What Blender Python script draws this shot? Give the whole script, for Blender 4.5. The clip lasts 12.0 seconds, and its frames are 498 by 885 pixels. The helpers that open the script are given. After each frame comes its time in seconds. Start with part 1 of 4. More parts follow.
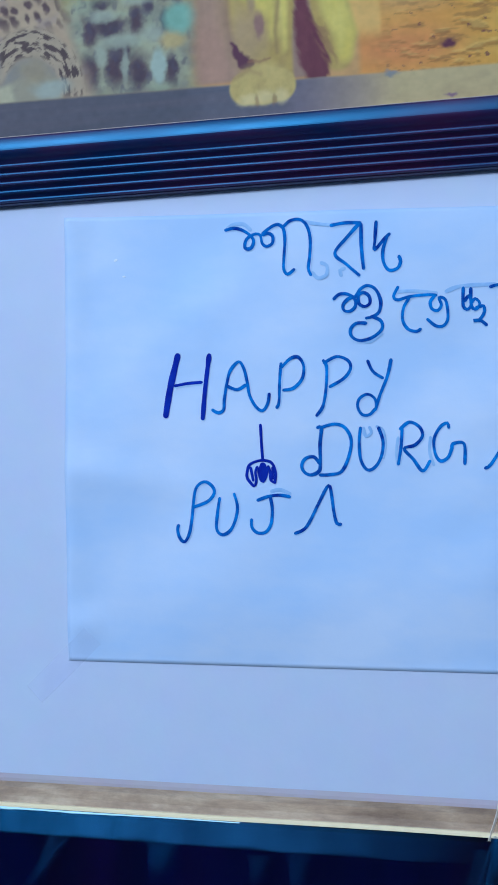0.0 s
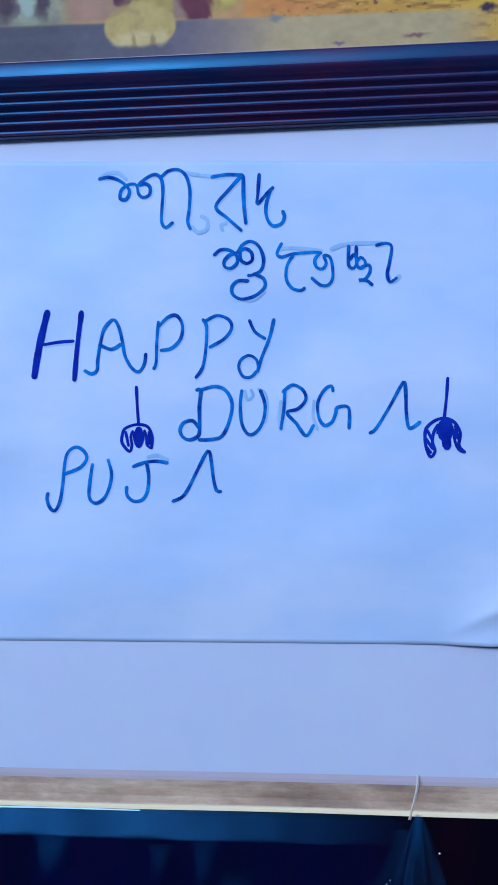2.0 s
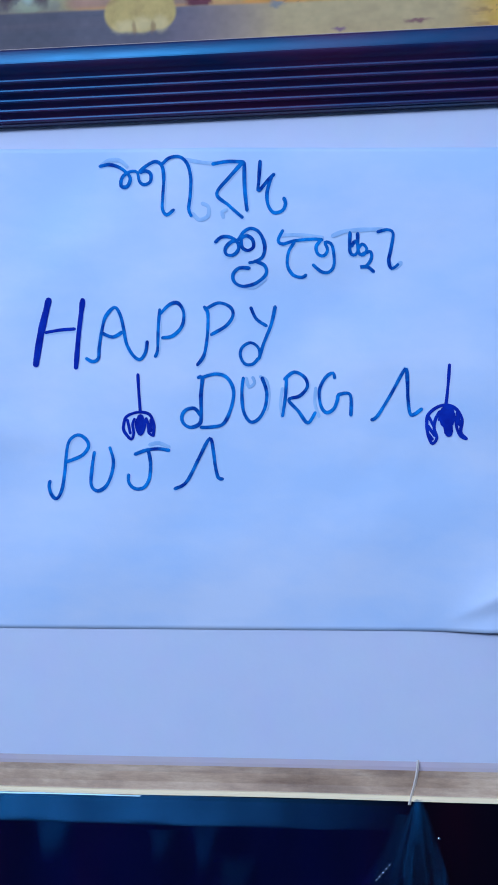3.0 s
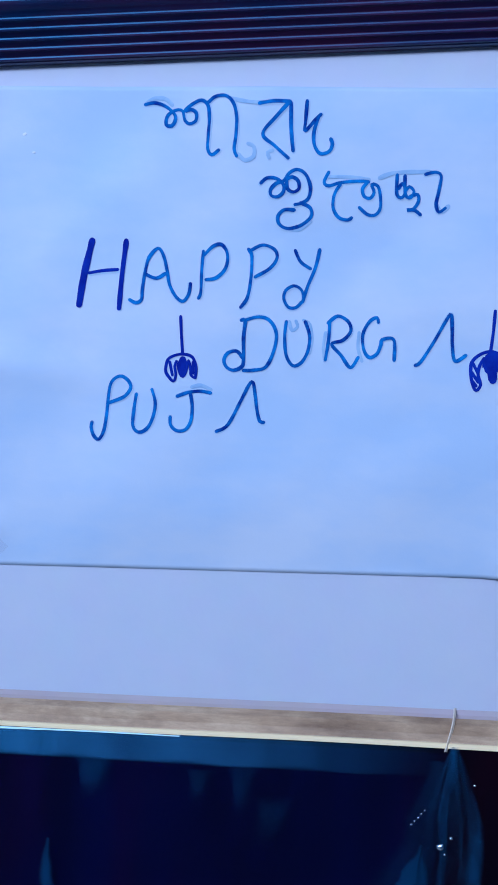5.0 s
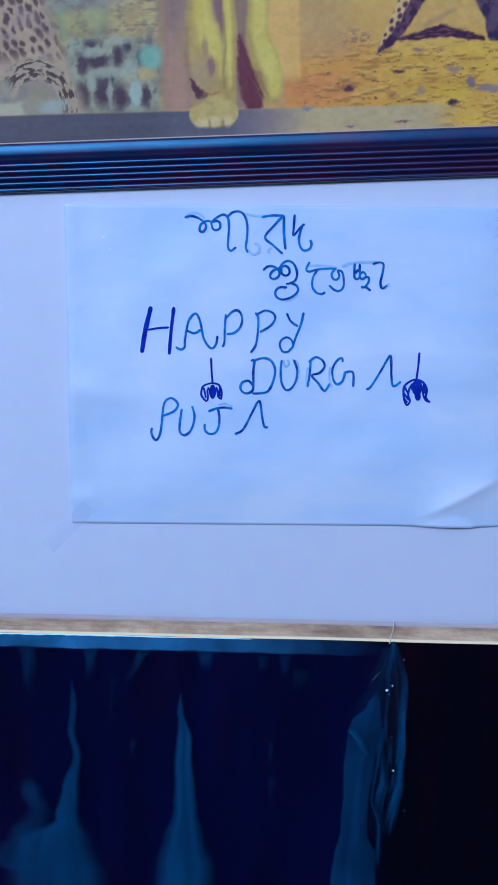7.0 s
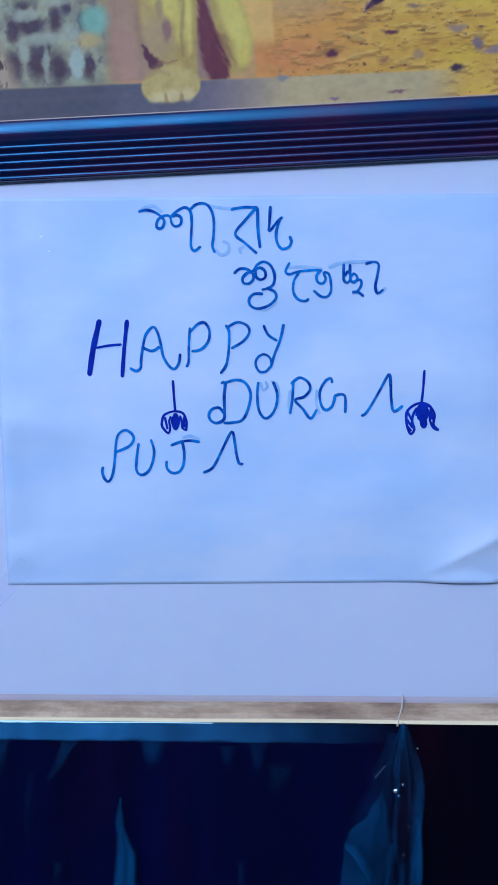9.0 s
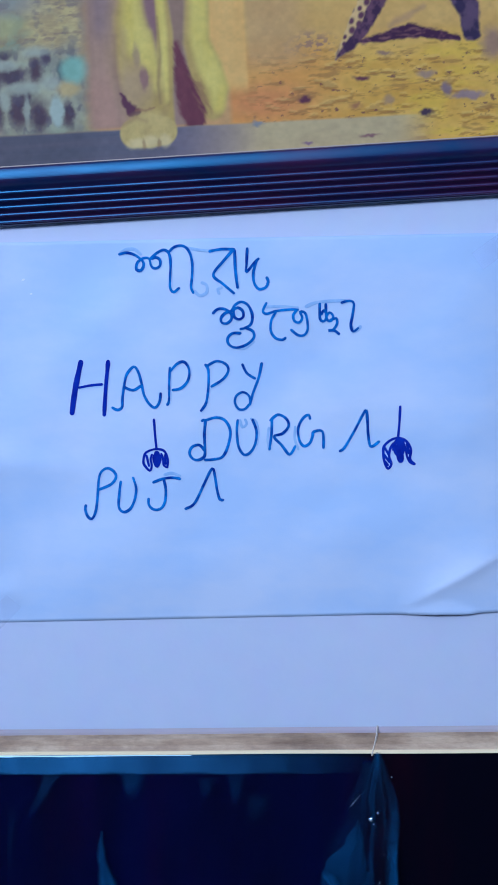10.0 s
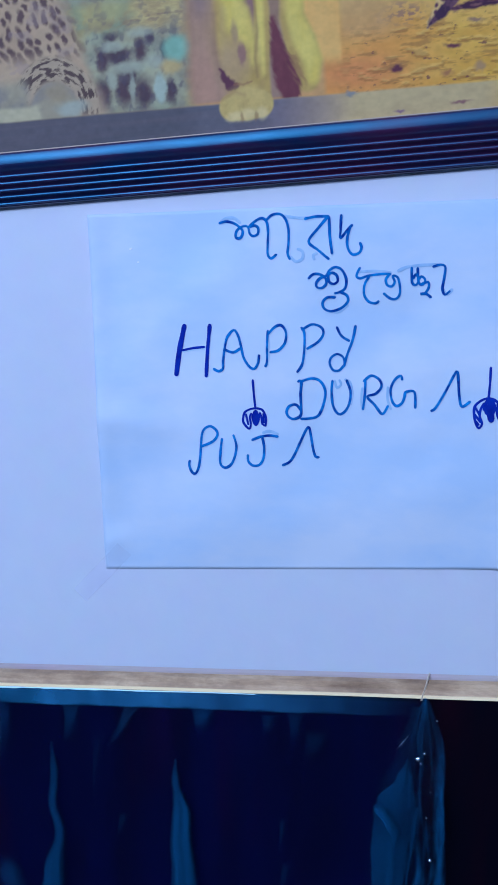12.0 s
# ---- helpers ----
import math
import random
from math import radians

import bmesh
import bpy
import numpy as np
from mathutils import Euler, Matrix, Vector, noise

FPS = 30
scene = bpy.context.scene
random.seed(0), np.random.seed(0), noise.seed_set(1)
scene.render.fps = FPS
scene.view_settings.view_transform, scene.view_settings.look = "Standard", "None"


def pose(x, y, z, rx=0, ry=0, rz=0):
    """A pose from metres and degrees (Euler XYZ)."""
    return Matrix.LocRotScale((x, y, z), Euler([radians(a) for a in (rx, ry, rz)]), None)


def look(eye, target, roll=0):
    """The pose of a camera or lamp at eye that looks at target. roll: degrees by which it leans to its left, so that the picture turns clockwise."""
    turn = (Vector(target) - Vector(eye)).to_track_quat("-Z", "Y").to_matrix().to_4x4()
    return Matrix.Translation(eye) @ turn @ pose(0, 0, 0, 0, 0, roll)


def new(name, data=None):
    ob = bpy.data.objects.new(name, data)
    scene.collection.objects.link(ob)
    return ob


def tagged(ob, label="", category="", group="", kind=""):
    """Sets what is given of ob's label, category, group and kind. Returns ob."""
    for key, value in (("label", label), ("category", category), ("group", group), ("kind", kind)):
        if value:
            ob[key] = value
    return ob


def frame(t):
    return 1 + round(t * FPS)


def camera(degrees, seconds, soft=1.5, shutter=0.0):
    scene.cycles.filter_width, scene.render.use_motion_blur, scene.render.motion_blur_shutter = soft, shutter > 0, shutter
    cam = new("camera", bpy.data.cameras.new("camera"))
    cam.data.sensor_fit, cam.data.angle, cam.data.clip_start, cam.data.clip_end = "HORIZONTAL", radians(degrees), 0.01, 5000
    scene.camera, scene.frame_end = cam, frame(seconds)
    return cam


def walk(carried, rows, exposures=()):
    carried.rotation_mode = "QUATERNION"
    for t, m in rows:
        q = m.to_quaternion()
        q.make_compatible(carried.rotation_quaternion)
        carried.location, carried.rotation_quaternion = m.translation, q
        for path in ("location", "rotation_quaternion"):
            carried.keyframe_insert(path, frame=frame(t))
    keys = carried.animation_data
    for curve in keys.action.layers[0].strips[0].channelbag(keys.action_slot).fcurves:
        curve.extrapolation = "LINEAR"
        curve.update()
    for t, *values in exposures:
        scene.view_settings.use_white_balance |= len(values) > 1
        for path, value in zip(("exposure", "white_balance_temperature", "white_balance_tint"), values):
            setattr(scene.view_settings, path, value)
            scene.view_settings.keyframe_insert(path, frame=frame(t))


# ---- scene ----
cam = camera(23.72, 12.0, soft=1.7)
ROWS = [
    (0, pose(0.12976, -0.54379, 1.29885, 88.789, -0.222, 9.546)),
    (0.5, pose(0.11730, -0.52133, 1.29098, 89.162, -0.219, 4.975)),
    (1, pose(0.11237, -0.51044, 1.28844, 88.836, -0.526, 1.415)),
    (1.5, pose(0.10997, -0.51514, 1.29093, 88.065, -0.723, 1.196)),
    (2, pose(0.11087, -0.51939, 1.29241, 87.709, -0.620, 1.927)),
    (2.5, pose(0.11210, -0.51945, 1.29201, 87.326, -0.443, 2.152)),
    (4.3, pose(0.11238, -0.51854, 1.29204, 86.599, -0.698, 2.406)),
    (4.5, pose(0.11241, -0.51784, 1.29206, 86.018, -0.727, 3.086)),
    (5, pose(0.11125, -0.51882, 1.29355, 84.209, -1.263, 4.120)),
    (5.5, pose(0.11140, -0.52280, 1.29589, 84.232, -1.554, 3.510)),
    (6, pose(0.09882, -0.61953, 1.33534, 81.485, -1.032, 2.269)),
    (6.5, pose(0.09022, -0.67442, 1.35577, 79.759, -0.852, 2.223)),
    (7, pose(0.08208, -0.76973, 1.39349, 78.666, -0.683, 1.060)),
    (7.2, pose(0.07612, -0.78669, 1.40567, 78.557, -0.529, 0.415)),
    (8.8, pose(0.09402, -0.64001, 1.34295, 82.823, 0.245, 1.366)),
    (9, pose(0.09572, -0.64040, 1.34333, 82.722, 0.196, 0.919)),
    (9.5, pose(0.09759, -0.64168, 1.34073, 83.626, 0.170, 0.406)),
    (10, pose(0.10197, -0.65184, 1.34569, 84.385, 0.841, 0.414)),
    (10.5, pose(0.11490, -0.65947, 1.34793, 84.935, 0.979, 1.480)),
    (11, pose(0.13196, -0.66988, 1.35107, 83.996, 0.941, 2.769)),
    (11.5, pose(0.13695, -0.67354, 1.35040, 82.897, 1.443, 5.198)),
    (12, pose(0.14264, -0.68008, 1.35332, 82.151, 1.490, 8.325)),
]
EXPOSURES = [(0.0, 0.06, 6800, 1), (0.6, 0.05, 6650, 4), (1.4, 0.04, 6500, 10), (12.0, 0.04, 6500, 10)]
walk(cam, ROWS, EXPOSURES)

# ---- world and lights ----
world = bpy.data.worlds.new("daylight")
scene.world = world
world.use_nodes = True
sky = world.node_tree.nodes.new("ShaderNodeTexSky")
sky.sky_type = "NISHITA"
sky.sun_disc = False
sky.sun_elevation, sky.sun_rotation = radians(38), radians(200)
back = world.node_tree.nodes["Background"]
back.inputs["Strength"].default_value = 0.10
world.node_tree.links.new(sky.outputs["Color"], back.inputs["Color"])

sun_data = bpy.data.lights.new("sun", "SUN")
sun_data.energy, sun_data.angle, sun_data.color = 2.0, radians(0.5), (1.0, 0.93, 0.84)
sun = new("sun", sun_data)
sun.matrix_world = look((0, 8, 6), (0, 0, 0))

# daylight that the sky sends in through the window behind the camera
sky_data = bpy.data.lights.new("window_daylight", "AREA")
sky_data.shape, sky_data.size, sky_data.size_y = "RECTANGLE", 1.66, 0.76
sky_data.energy, sky_data.color = 130, (0.45, 0.63, 1.0)
window_light = new("window_daylight", sky_data)
window_light.matrix_world = look((-0.95, -3.22, 2.60), (-0.75, 0, 1.45))


# ---- materials ----
def mat(name, colour=(0.5, 0.5, 0.5), rough=0.5, metal=0.0, coat=0.0, spec=0.5):
    m = bpy.data.materials.new(name)
    m.use_nodes = True
    b = m.node_tree.nodes["Principled BSDF"]
    b.inputs["Base Color"].default_value = (*colour, 1)
    b.inputs["Roughness"].default_value = rough
    b.inputs["Metallic"].default_value = metal
    b.inputs["Coat Weight"].default_value = coat
    b.inputs["Specular IOR Level"].default_value = spec
    return m


def node(m, kind, **values):
    n = m.node_tree.nodes.new(kind)
    for k, v in values.items():
        n.inputs[k.replace("_", " ")].default_value = v
    return n


def link(m, a, out, b, inp):
    m.node_tree.links.new(a.outputs[out], b.inputs[inp])


def coords(m, scale=(1, 1, 1)):
    c = m.node_tree.nodes.new("ShaderNodeTexCoord")
    s = m.node_tree.nodes.new("ShaderNodeMapping")
    s.inputs["Scale"].default_value = scale
    link(m, c, "Object", s, "Vector")
    return s


def noise_tex(m, vec, scale, detail=4.0, rough=0.55):
    n = node(m, "ShaderNodeTexNoise", Scale=scale, Detail=detail, Roughness=rough)
    link(m, vec, "Vector", n, "Vector")
    return n


def ramp(m, src, out, stops):
    r = m.node_tree.nodes.new("ShaderNodeValToRGB")
    e = r.color_ramp.elements
    while len(e) < len(stops):
        e.new(0.5)
    for i, (p, c) in enumerate(stops):
        e[i].position = p
        e[i].color = (*c, 1) if len(c) == 3 else c
    link(m, src, out, r, "Fac")
    return r


def blend(m, fac, a, b, mode="MIX"):
    """A colour mix; fac, a and b are (node, output) pairs or plain values."""
    x = m.node_tree.nodes.new("ShaderNodeMix")
    x.data_type, x.blend_type = "RGBA", mode
    for v, i in ((fac, 0), (a, 6), (b, 7)):
        if isinstance(v, tuple) and hasattr(v[0], "outputs"):
            m.node_tree.links.new(v[0].outputs[v[1]], x.inputs[i])
        elif i == 0:
            x.inputs[i].default_value = v
        else:
            x.inputs[i].default_value = (*v, 1)
    return x


def bsdf(m):
    return m.node_tree.nodes["Principled BSDF"]


def bump(m, src, out, strength, distance):
    b = node(m, "ShaderNodeBump", Strength=strength, Distance=distance)
    link(m, src, out, b, "Height")
    link(m, b, "Normal", bsdf(m), "Normal")
    return b


def plaster(name, low, high):
    m = mat(name, high, 0.75, spec=0.3)
    v = coords(m)
    big, fine = noise_tex(m, v, 2.5, 5), noise_tex(m, v, 60, 6)
    r = ramp(m, big, "Fac", [(0.3, low), (0.7, high)])
    x = blend(m, 0.12, (r, "Color"), (fine, "Color"), "OVERLAY")
    m.node_tree.links.new(x.outputs[2], bsdf(m).inputs["Base Color"])
    bump(m, fine, "Fac", 0.12, 0.002)
    return m


WALL = plaster("wall_paint", (0.61, 0.665, 0.79), (0.71, 0.70, 0.79))
# for unseen walls: dark blue keeps reflections in the gloss dim and bluish
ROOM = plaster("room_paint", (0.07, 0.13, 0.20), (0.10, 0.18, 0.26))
CEIL = plaster("ceiling_paint", (0.74, 0.74, 0.72), (0.82, 0.81, 0.79))


def floor_material():
    m = mat("cement_floor", (0.3, 0.29, 0.27), 0.45)
    v = coords(m)
    n = noise_tex(m, v, 4, 8, 0.65)
    r = ramp(m, n, "Fac", [(0.3, (0.14, 0.13, 0.12)), (0.7, (0.26, 0.25, 0.23))])
    link(m, r, "Color", bsdf(m), "Base Color")
    bump(m, n, "Fac", 0.15, 0.004)
    return m


FLOOR = floor_material()


def paper_material():
    m = mat("writing_paper", (0.72, 0.80, 0.88), 0.62, spec=0.35)
    v = coords(m)
    n, f = noise_tex(m, coords(m, (1, 1, 1.9)), 12, 5), noise_tex(m, v, 900, 3)
    r = ramp(m, n, "Fac", [(0.38, (0.53, 0.68, 0.885)), (0.66, (0.70, 0.765, 0.89))])
    link(m, r, "Color", bsdf(m), "Base Color")
    bump(m, f, "Fac", 0.08, 0.0004)
    bsdf(m).inputs["Subsurface Weight"].default_value = 0.0
    return m


PAPER = paper_material()


def ink_material(name, low, high, rough):
    m = mat(name, high, rough, spec=0.1)
    v = coords(m)
    n = noise_tex(m, v, 110, 5, 0.65)
    r = ramp(m, n, "Fac", [(0.35, low), (0.68, high)])
    link(m, r, "Color", bsdf(m), "Base Color")
    return m


INK = ink_material("blue_ink", (0.001, 0.030, 0.26), (0.004, 0.270, 0.72), 0.9)
HEAVY_INK = ink_material("heavy_blue_ink", (0.002, 0.012, 0.26), (0.004, 0.040, 0.42), 0.9)
FAINT_INK = ink_material("faint_ink", (0.30, 0.50, 0.76), (0.44, 0.63, 0.84), 0.8)

BLEED = ink_material("ink_bleed", (0.44, 0.65, 0.87), (0.56, 0.72, 0.89), 0.9)

FLECK = mat("white_fleck", (0.92, 0.92, 0.92), 0.6)


def lacquer():
    """Dark maroon wood under a thick gloss, with blue reflections put into its colours."""
    m = mat("maroon_black_lacquer", (0.03, 0.008, 0.02), 0.28)
    bsdf(m).inputs["IOR"].default_value = 1.68
    bsdf(m).inputs["Specular Tint"].default_value = (0.12, 0.62, 1.0, 1)
    n, w = noise_tex(m, coords(m, (1, 8, 8)), 22, 5), noise_tex(m, coords(m, (1, 4, 4)), 14, 5)
    # navy patches in the base stand for blue reflections on the maroon
    r = ramp(m, w, "Fac", [(0.36, (0.006, 0.016, 0.070)), (0.66, (0.070, 0.012, 0.052))])
    link(m, r, "Color", bsdf(m), "Base Color")
    q = ramp(m, n, "Fac", [(0.3, (0.30, 0.30, 0.30)), (0.8, (0.44, 0.44, 0.44))])
    link(m, q, "Color", bsdf(m), "Roughness")
    return m


LACQUER = lacquer()
GILT = mat("gilt_sight_edge", (0.50, 0.36, 0.28), 0.55)


def beige_wood():
    m = mat("beige_capping_wood", (0.5, 0.4, 0.3), 0.45)
    v = coords(m, (5, 20, 20))
    n = noise_tex(m, v, 6, 8, 0.75)
    w = coords(m)
    d = noise_tex(m, w, 28, 7, 0.7)
    r = ramp(m, n, "Fac", [(0.28, (0.28, 0.16, 0.095)), (0.5, (0.52, 0.325, 0.195)), (0.75, (0.82, 0.58, 0.37))])
    s = ramp(m, d, "Fac", [(0.34, (0.46, 0.42, 0.40)), (0.56, (1, 1, 1))])
    x = blend(m, 0.85, (r, "Color"), (s, "Color"), "MULTIPLY")
    m.node_tree.links.new(x.outputs[2], bsdf(m).inputs["Base Color"])
    bump(m, n, "Fac", 0.2, 0.001)
    return m


BEIGE = beige_wood()
ARRIS_HIGHLIGHT = mat("pale_arris_highlight", (0.95, 0.72, 0.42), 0.3)


def dark_panel():
    m = mat("dark_laminate", (0.006, 0.008, 0.02), 0.5, spec=0.04)
    v = coords(m, (6, 6, 1.2))
    n = noise_tex(m, v, 6, 5)
    # maroon end of the noise paints faint reflections into the laminate
    r = ramp(m, n, "Fac", [(0.40, (0.0005, 0.0006, 0.0045)), (0.54, (0.0008, 0.0006, 0.0045)), (0.72, (0.0055, 0.0005, 0.0045))])
    link(m, r, "Color", bsdf(m), "Base Color")
    return m


DARK = dark_panel()
LIPWOOD = plaster("pale_grey_lip", (0.40, 0.32, 0.34), (0.54, 0.44, 0.44))
RIM_HIGHLIGHT = mat("pale_rim_highlight", (0.62, 0.92, 0.96), 0.25)


def film_material(name, low, high, rough, colour, wrinkle):
    """Thin clear plastic: mostly see-through, with reflections in it painted as haze."""
    m = mat(name, colour, rough, spec=0.3)
    bsdf(m).inputs["Specular Tint"].default_value = (0.10, 0.45, 1.0, 1)
    nodes = m.node_tree.nodes
    clear = nodes.new("ShaderNodeBsdfTransparent")
    mixer = nodes.new("ShaderNodeMixShader")
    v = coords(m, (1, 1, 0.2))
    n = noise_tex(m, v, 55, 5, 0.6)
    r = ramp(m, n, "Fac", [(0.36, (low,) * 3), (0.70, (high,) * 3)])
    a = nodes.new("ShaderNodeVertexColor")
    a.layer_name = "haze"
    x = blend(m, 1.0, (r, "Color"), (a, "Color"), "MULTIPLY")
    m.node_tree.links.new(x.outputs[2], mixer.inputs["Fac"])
    w = noise_tex(m, coords(m, (1, 1, 0.4)), 320, 4, 0.6)
    bump(m, w, "Fac", wrinkle, 0.002)
    link(m, clear, "BSDF", mixer, 1)
    link(m, bsdf(m), "BSDF", mixer, 2)
    link(m, mixer, "Shader", nodes["Material Output"], "Surface")
    return m


FILM = film_material("clear_film", 0.09, 0.20, 0.35, (0.0005, 0.007, 0.135), 0.1)
# film colours that carry painted blue reflections
SHEEN = film_material("sheen_film", 0.62, 0.90, 0.4, (0.002, 0.056, 0.135), 0.06)
LIP = film_material("teal_sheen_film", 0.80, 1.0, 0.35, (0.002, 0.065, 0.130), 0.06)
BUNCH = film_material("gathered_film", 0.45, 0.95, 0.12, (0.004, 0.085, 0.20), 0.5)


# ---- mesh helpers ----
def mesh_object(name, verts, faces, material, parent=None, label="", smooth=False):
    me = bpy.data.meshes.new(name)
    me.from_pydata([tuple(v) for v in verts], [], faces)
    me.materials.append(material)
    if smooth:
        me.polygons.foreach_set("use_smooth", [True] * len(me.polygons))
    me.update()
    ob = new(name, me)
    if parent is not None:
        ob.parent = parent
    if label:
        tagged(ob, label)
    return ob


def part(name, bm, material, parent=None, label="", smooth=False):
    me = bpy.data.meshes.new(name)
    bmesh.ops.recalc_face_normals(bm, faces=bm.faces)
    bm.to_mesh(me)
    bm.free()
    me.materials.append(material)
    if smooth:
        me.polygons.foreach_set("use_smooth", [True] * len(me.polygons))
    ob = new(name, me)
    if parent is not None:
        ob.parent = parent
    if label:
        tagged(ob, label)
    return ob


def box(lo, hi, bevel=0.0):
    bm = bmesh.new()
    bmesh.ops.create_cube(bm, size=1)
    for v in bm.verts:
        v.co = Vector([lo[i] + (v.co[i] + 0.5) * (hi[i] - lo[i]) for i in range(3)])
    if bevel:
        bmesh.ops.bevel(bm, geom=bm.edges[:], offset=bevel, segments=2, affect="EDGES")
    return bm


def empty(name, m=None, label="", category="", group=""):
    e = new(name)
    if m is not None:
        e.matrix_world = m
    return tagged(e, label, category, group)


# ---- the room ----
X0, X1, Y0, H, T = -2.2, 2.4, -3.2, 3.15, 0.15


def structure(name, lo, hi, material, label):
    return tagged(part(name, box(lo, hi), material), label, name.split("_")[0], kind="structure")


structure("wall_north", (X0 - T, 0, 0), (X1 + T, T, H), WALL, "white painted plaster wall with faint uneven stains")
structure("wall_west", (X0 - T, Y0, 0), (X0, 0, H), ROOM, "unseen blue-grey side wall, colour chosen to tint reflections")
structure("wall_east", (X1, Y0, 0), (X1 + T, 0, H), ROOM, "unseen blue-grey side wall, colour chosen to tint reflections")
structure("floor", (X0 - T, Y0 - T, -0.1), (X1 + T, T, 0), FLOOR, "grey cement floor")
structure("ceiling", (X0 - T, Y0 - T, H), (X1 + T, T, H + 0.12), CEIL, "white ceiling")
WX0, WX1, WZ0, WZ1 = -1.80, -0.10, 2.20, 3.00


def wall_south():
    bm = bmesh.new()
    for lo, hi in (((X0 - T, Y0 - T, 0), (WX0, Y0, H)), ((WX1, Y0 - T, 0), (X1 + T, Y0, H)),
                   ((WX0, Y0 - T, 0), (WX1, Y0, WZ0)), ((WX0, Y0 - T, WZ1), (WX1, Y0, H))):
        piece = box(lo, hi)
        me = bpy.data.meshes.new("piece")
        piece.to_mesh(me)
        piece.free()
        bm.from_mesh(me)
        bpy.data.meshes.remove(me)
    return tagged(part("wall_south", bm, ROOM), "unseen blue-grey back wall with a window opening", "wall", kind="structure")


wall_south()


# ---- framed picture hung on the wall ----
TILT = 2.67
picture = empty("framed_picture", pose(0, 0, 1.4014, 0, -TILT, 0),
                "black ribbed frame with a savanna print, hung crooked on white wall", "picture")
FU0, FU1, FV1 = -0.27, 0.37, 0.46


def moulding_profile():
    """Pairs of (distance from the outer edge, height off the wall) over the ribbed moulding."""
    pts = [(0.0015, 0.0005), (0.0015, 0.0040), (0.0018, 0.0050)]
    for i in range(5):
        a = 0.0020 + i * 0.0037
        h = 0.0062 + i * 0.0019
        pts += [(a, h - 0.0016), (a + 0.0006, h - 0.0002), (a + 0.0012, h), (a + 0.0018, h - 0.0001), (a + 0.0025, h - 0.0016)]
    for i in range(17):
        t = i / 16
        if t < 0.4:
            h = 0.0034 * math.sin(math.pi / 2 * t / 0.4)
        else:
            y = (t - 0.4) / 0.6
            h = 0.0034 - 0.0010 * y ** 2.2 - 0.0016 * max(0.0, (y - 0.85) / 0.15) ** 2
        pts.append((0.0206 + 0.0104 * t, 0.0138 + h))
    pts += [(0.0312, 0.0115)]
    return pts


def rail(corner_a, corner_b, inward):
    """One mitred side of the frame, from corner to corner along its outer edge."""
    a, b, n = Vector(corner_a), Vector(corner_b), Vector(inward)
    d = (b - a).normalized()
    prof = moulding_profile()
    verts, faces = [], []
    for end, sign in ((a, 1), (b, -1)):
        for w, h in prof:
            p = end + n * w + d * (w * sign)
            verts.append((p.x, -h, p.y))
    k = len(prof)
    for i in range(k - 1):
        faces.append((i, i + 1, k + i + 1, k + i))
    return mesh_object("rail", verts, faces, LACQUER, picture)


corners = [(FU0, 0.0), (FU1, 0.0), (FU1, FV1), (FU0, FV1)]
for i, n in enumerate(((0, 1), (-1, 0), (0, -1), (1, 0))):
    rail(corners[i], corners[(i + 1) % 4], n)
part("backing_board", box((FU0 + 0.020, -0.0075, 0.020), (FU1 - 0.020, 0.0, FV1 - 0.020)), ROOM, picture)


def sight_edge():
    bm = bmesh.new()
    w = 0.0312
    for lo, hi in (((FU0 + w, -0.0122, w), (FU1 - w, -0.0098, w + 0.0007)),
                   ((FU0 + w, -0.0122, FV1 - w - 0.0007), (FU1 - w, -0.0098, FV1 - w)),
                   ((FU0 + w, -0.0122, w + 0.0008), (FU0 + w + 0.0007, -0.0098, FV1 - w - 0.0008)),
                   ((FU1 - w - 0.0007, -0.0122, w + 0.0008), (FU1 - w, -0.0098, FV1 - w - 0.0008))):
        piece = box(lo, hi)
        me = bpy.data.meshes.new("piece")
        piece.to_mesh(me)
        piece.free()
        bm.from_mesh(me)
        bpy.data.meshes.remove(me)
    return part("sight_edge", bm, GILT, picture, "thin gilt line round the print")


sight_edge()


# the print: soft painted shapes over mottled scrub and dry grass
DU = 0.5
PU0, PU1, PV0, PV1 = FU0 * 1000 + 29, FU1 * 1000 - 29, 29.0, FV1 * 1000 - 29


def lattice(u, v, cell_u, cell_v, seed):
    """Smooth value noise from 0 to 1."""
    rng = np.random.default_rng(seed)
    table = rng.random((64, 64))
    x, y = u / cell_u + 320, v / cell_v + 320
    i, j = np.floor(x).astype(int), np.floor(y).astype(int)
    fx, fy = x - i, y - j
    fx, fy = fx * fx * (3 - 2 * fx), fy * fy * (3 - 2 * fy)
    g = lambda a, b: table[a % 64, b % 64]
    return (g(i, j) * (1 - fx) + g(i + 1, j) * fx) * (1 - fy) + (g(i, j + 1) * (1 - fx) + g(i + 1, j + 1) * fx) * fy


def fbm(u, v, cell_u, cell_v, seed, octaves=4):
    total, amount, weight = 0, 0, 1.0
    for k in range(octaves):
        total = total + weight * lattice(u, v, cell_u / 2 ** k, cell_v / 2 ** k, seed + k)
        amount += weight
        weight *= 0.6
    return total / amount


def step(x, a, b):
    t = np.clip((x - a) / (b - a), 0, 1)
    return t * t * (3 - 2 * t)


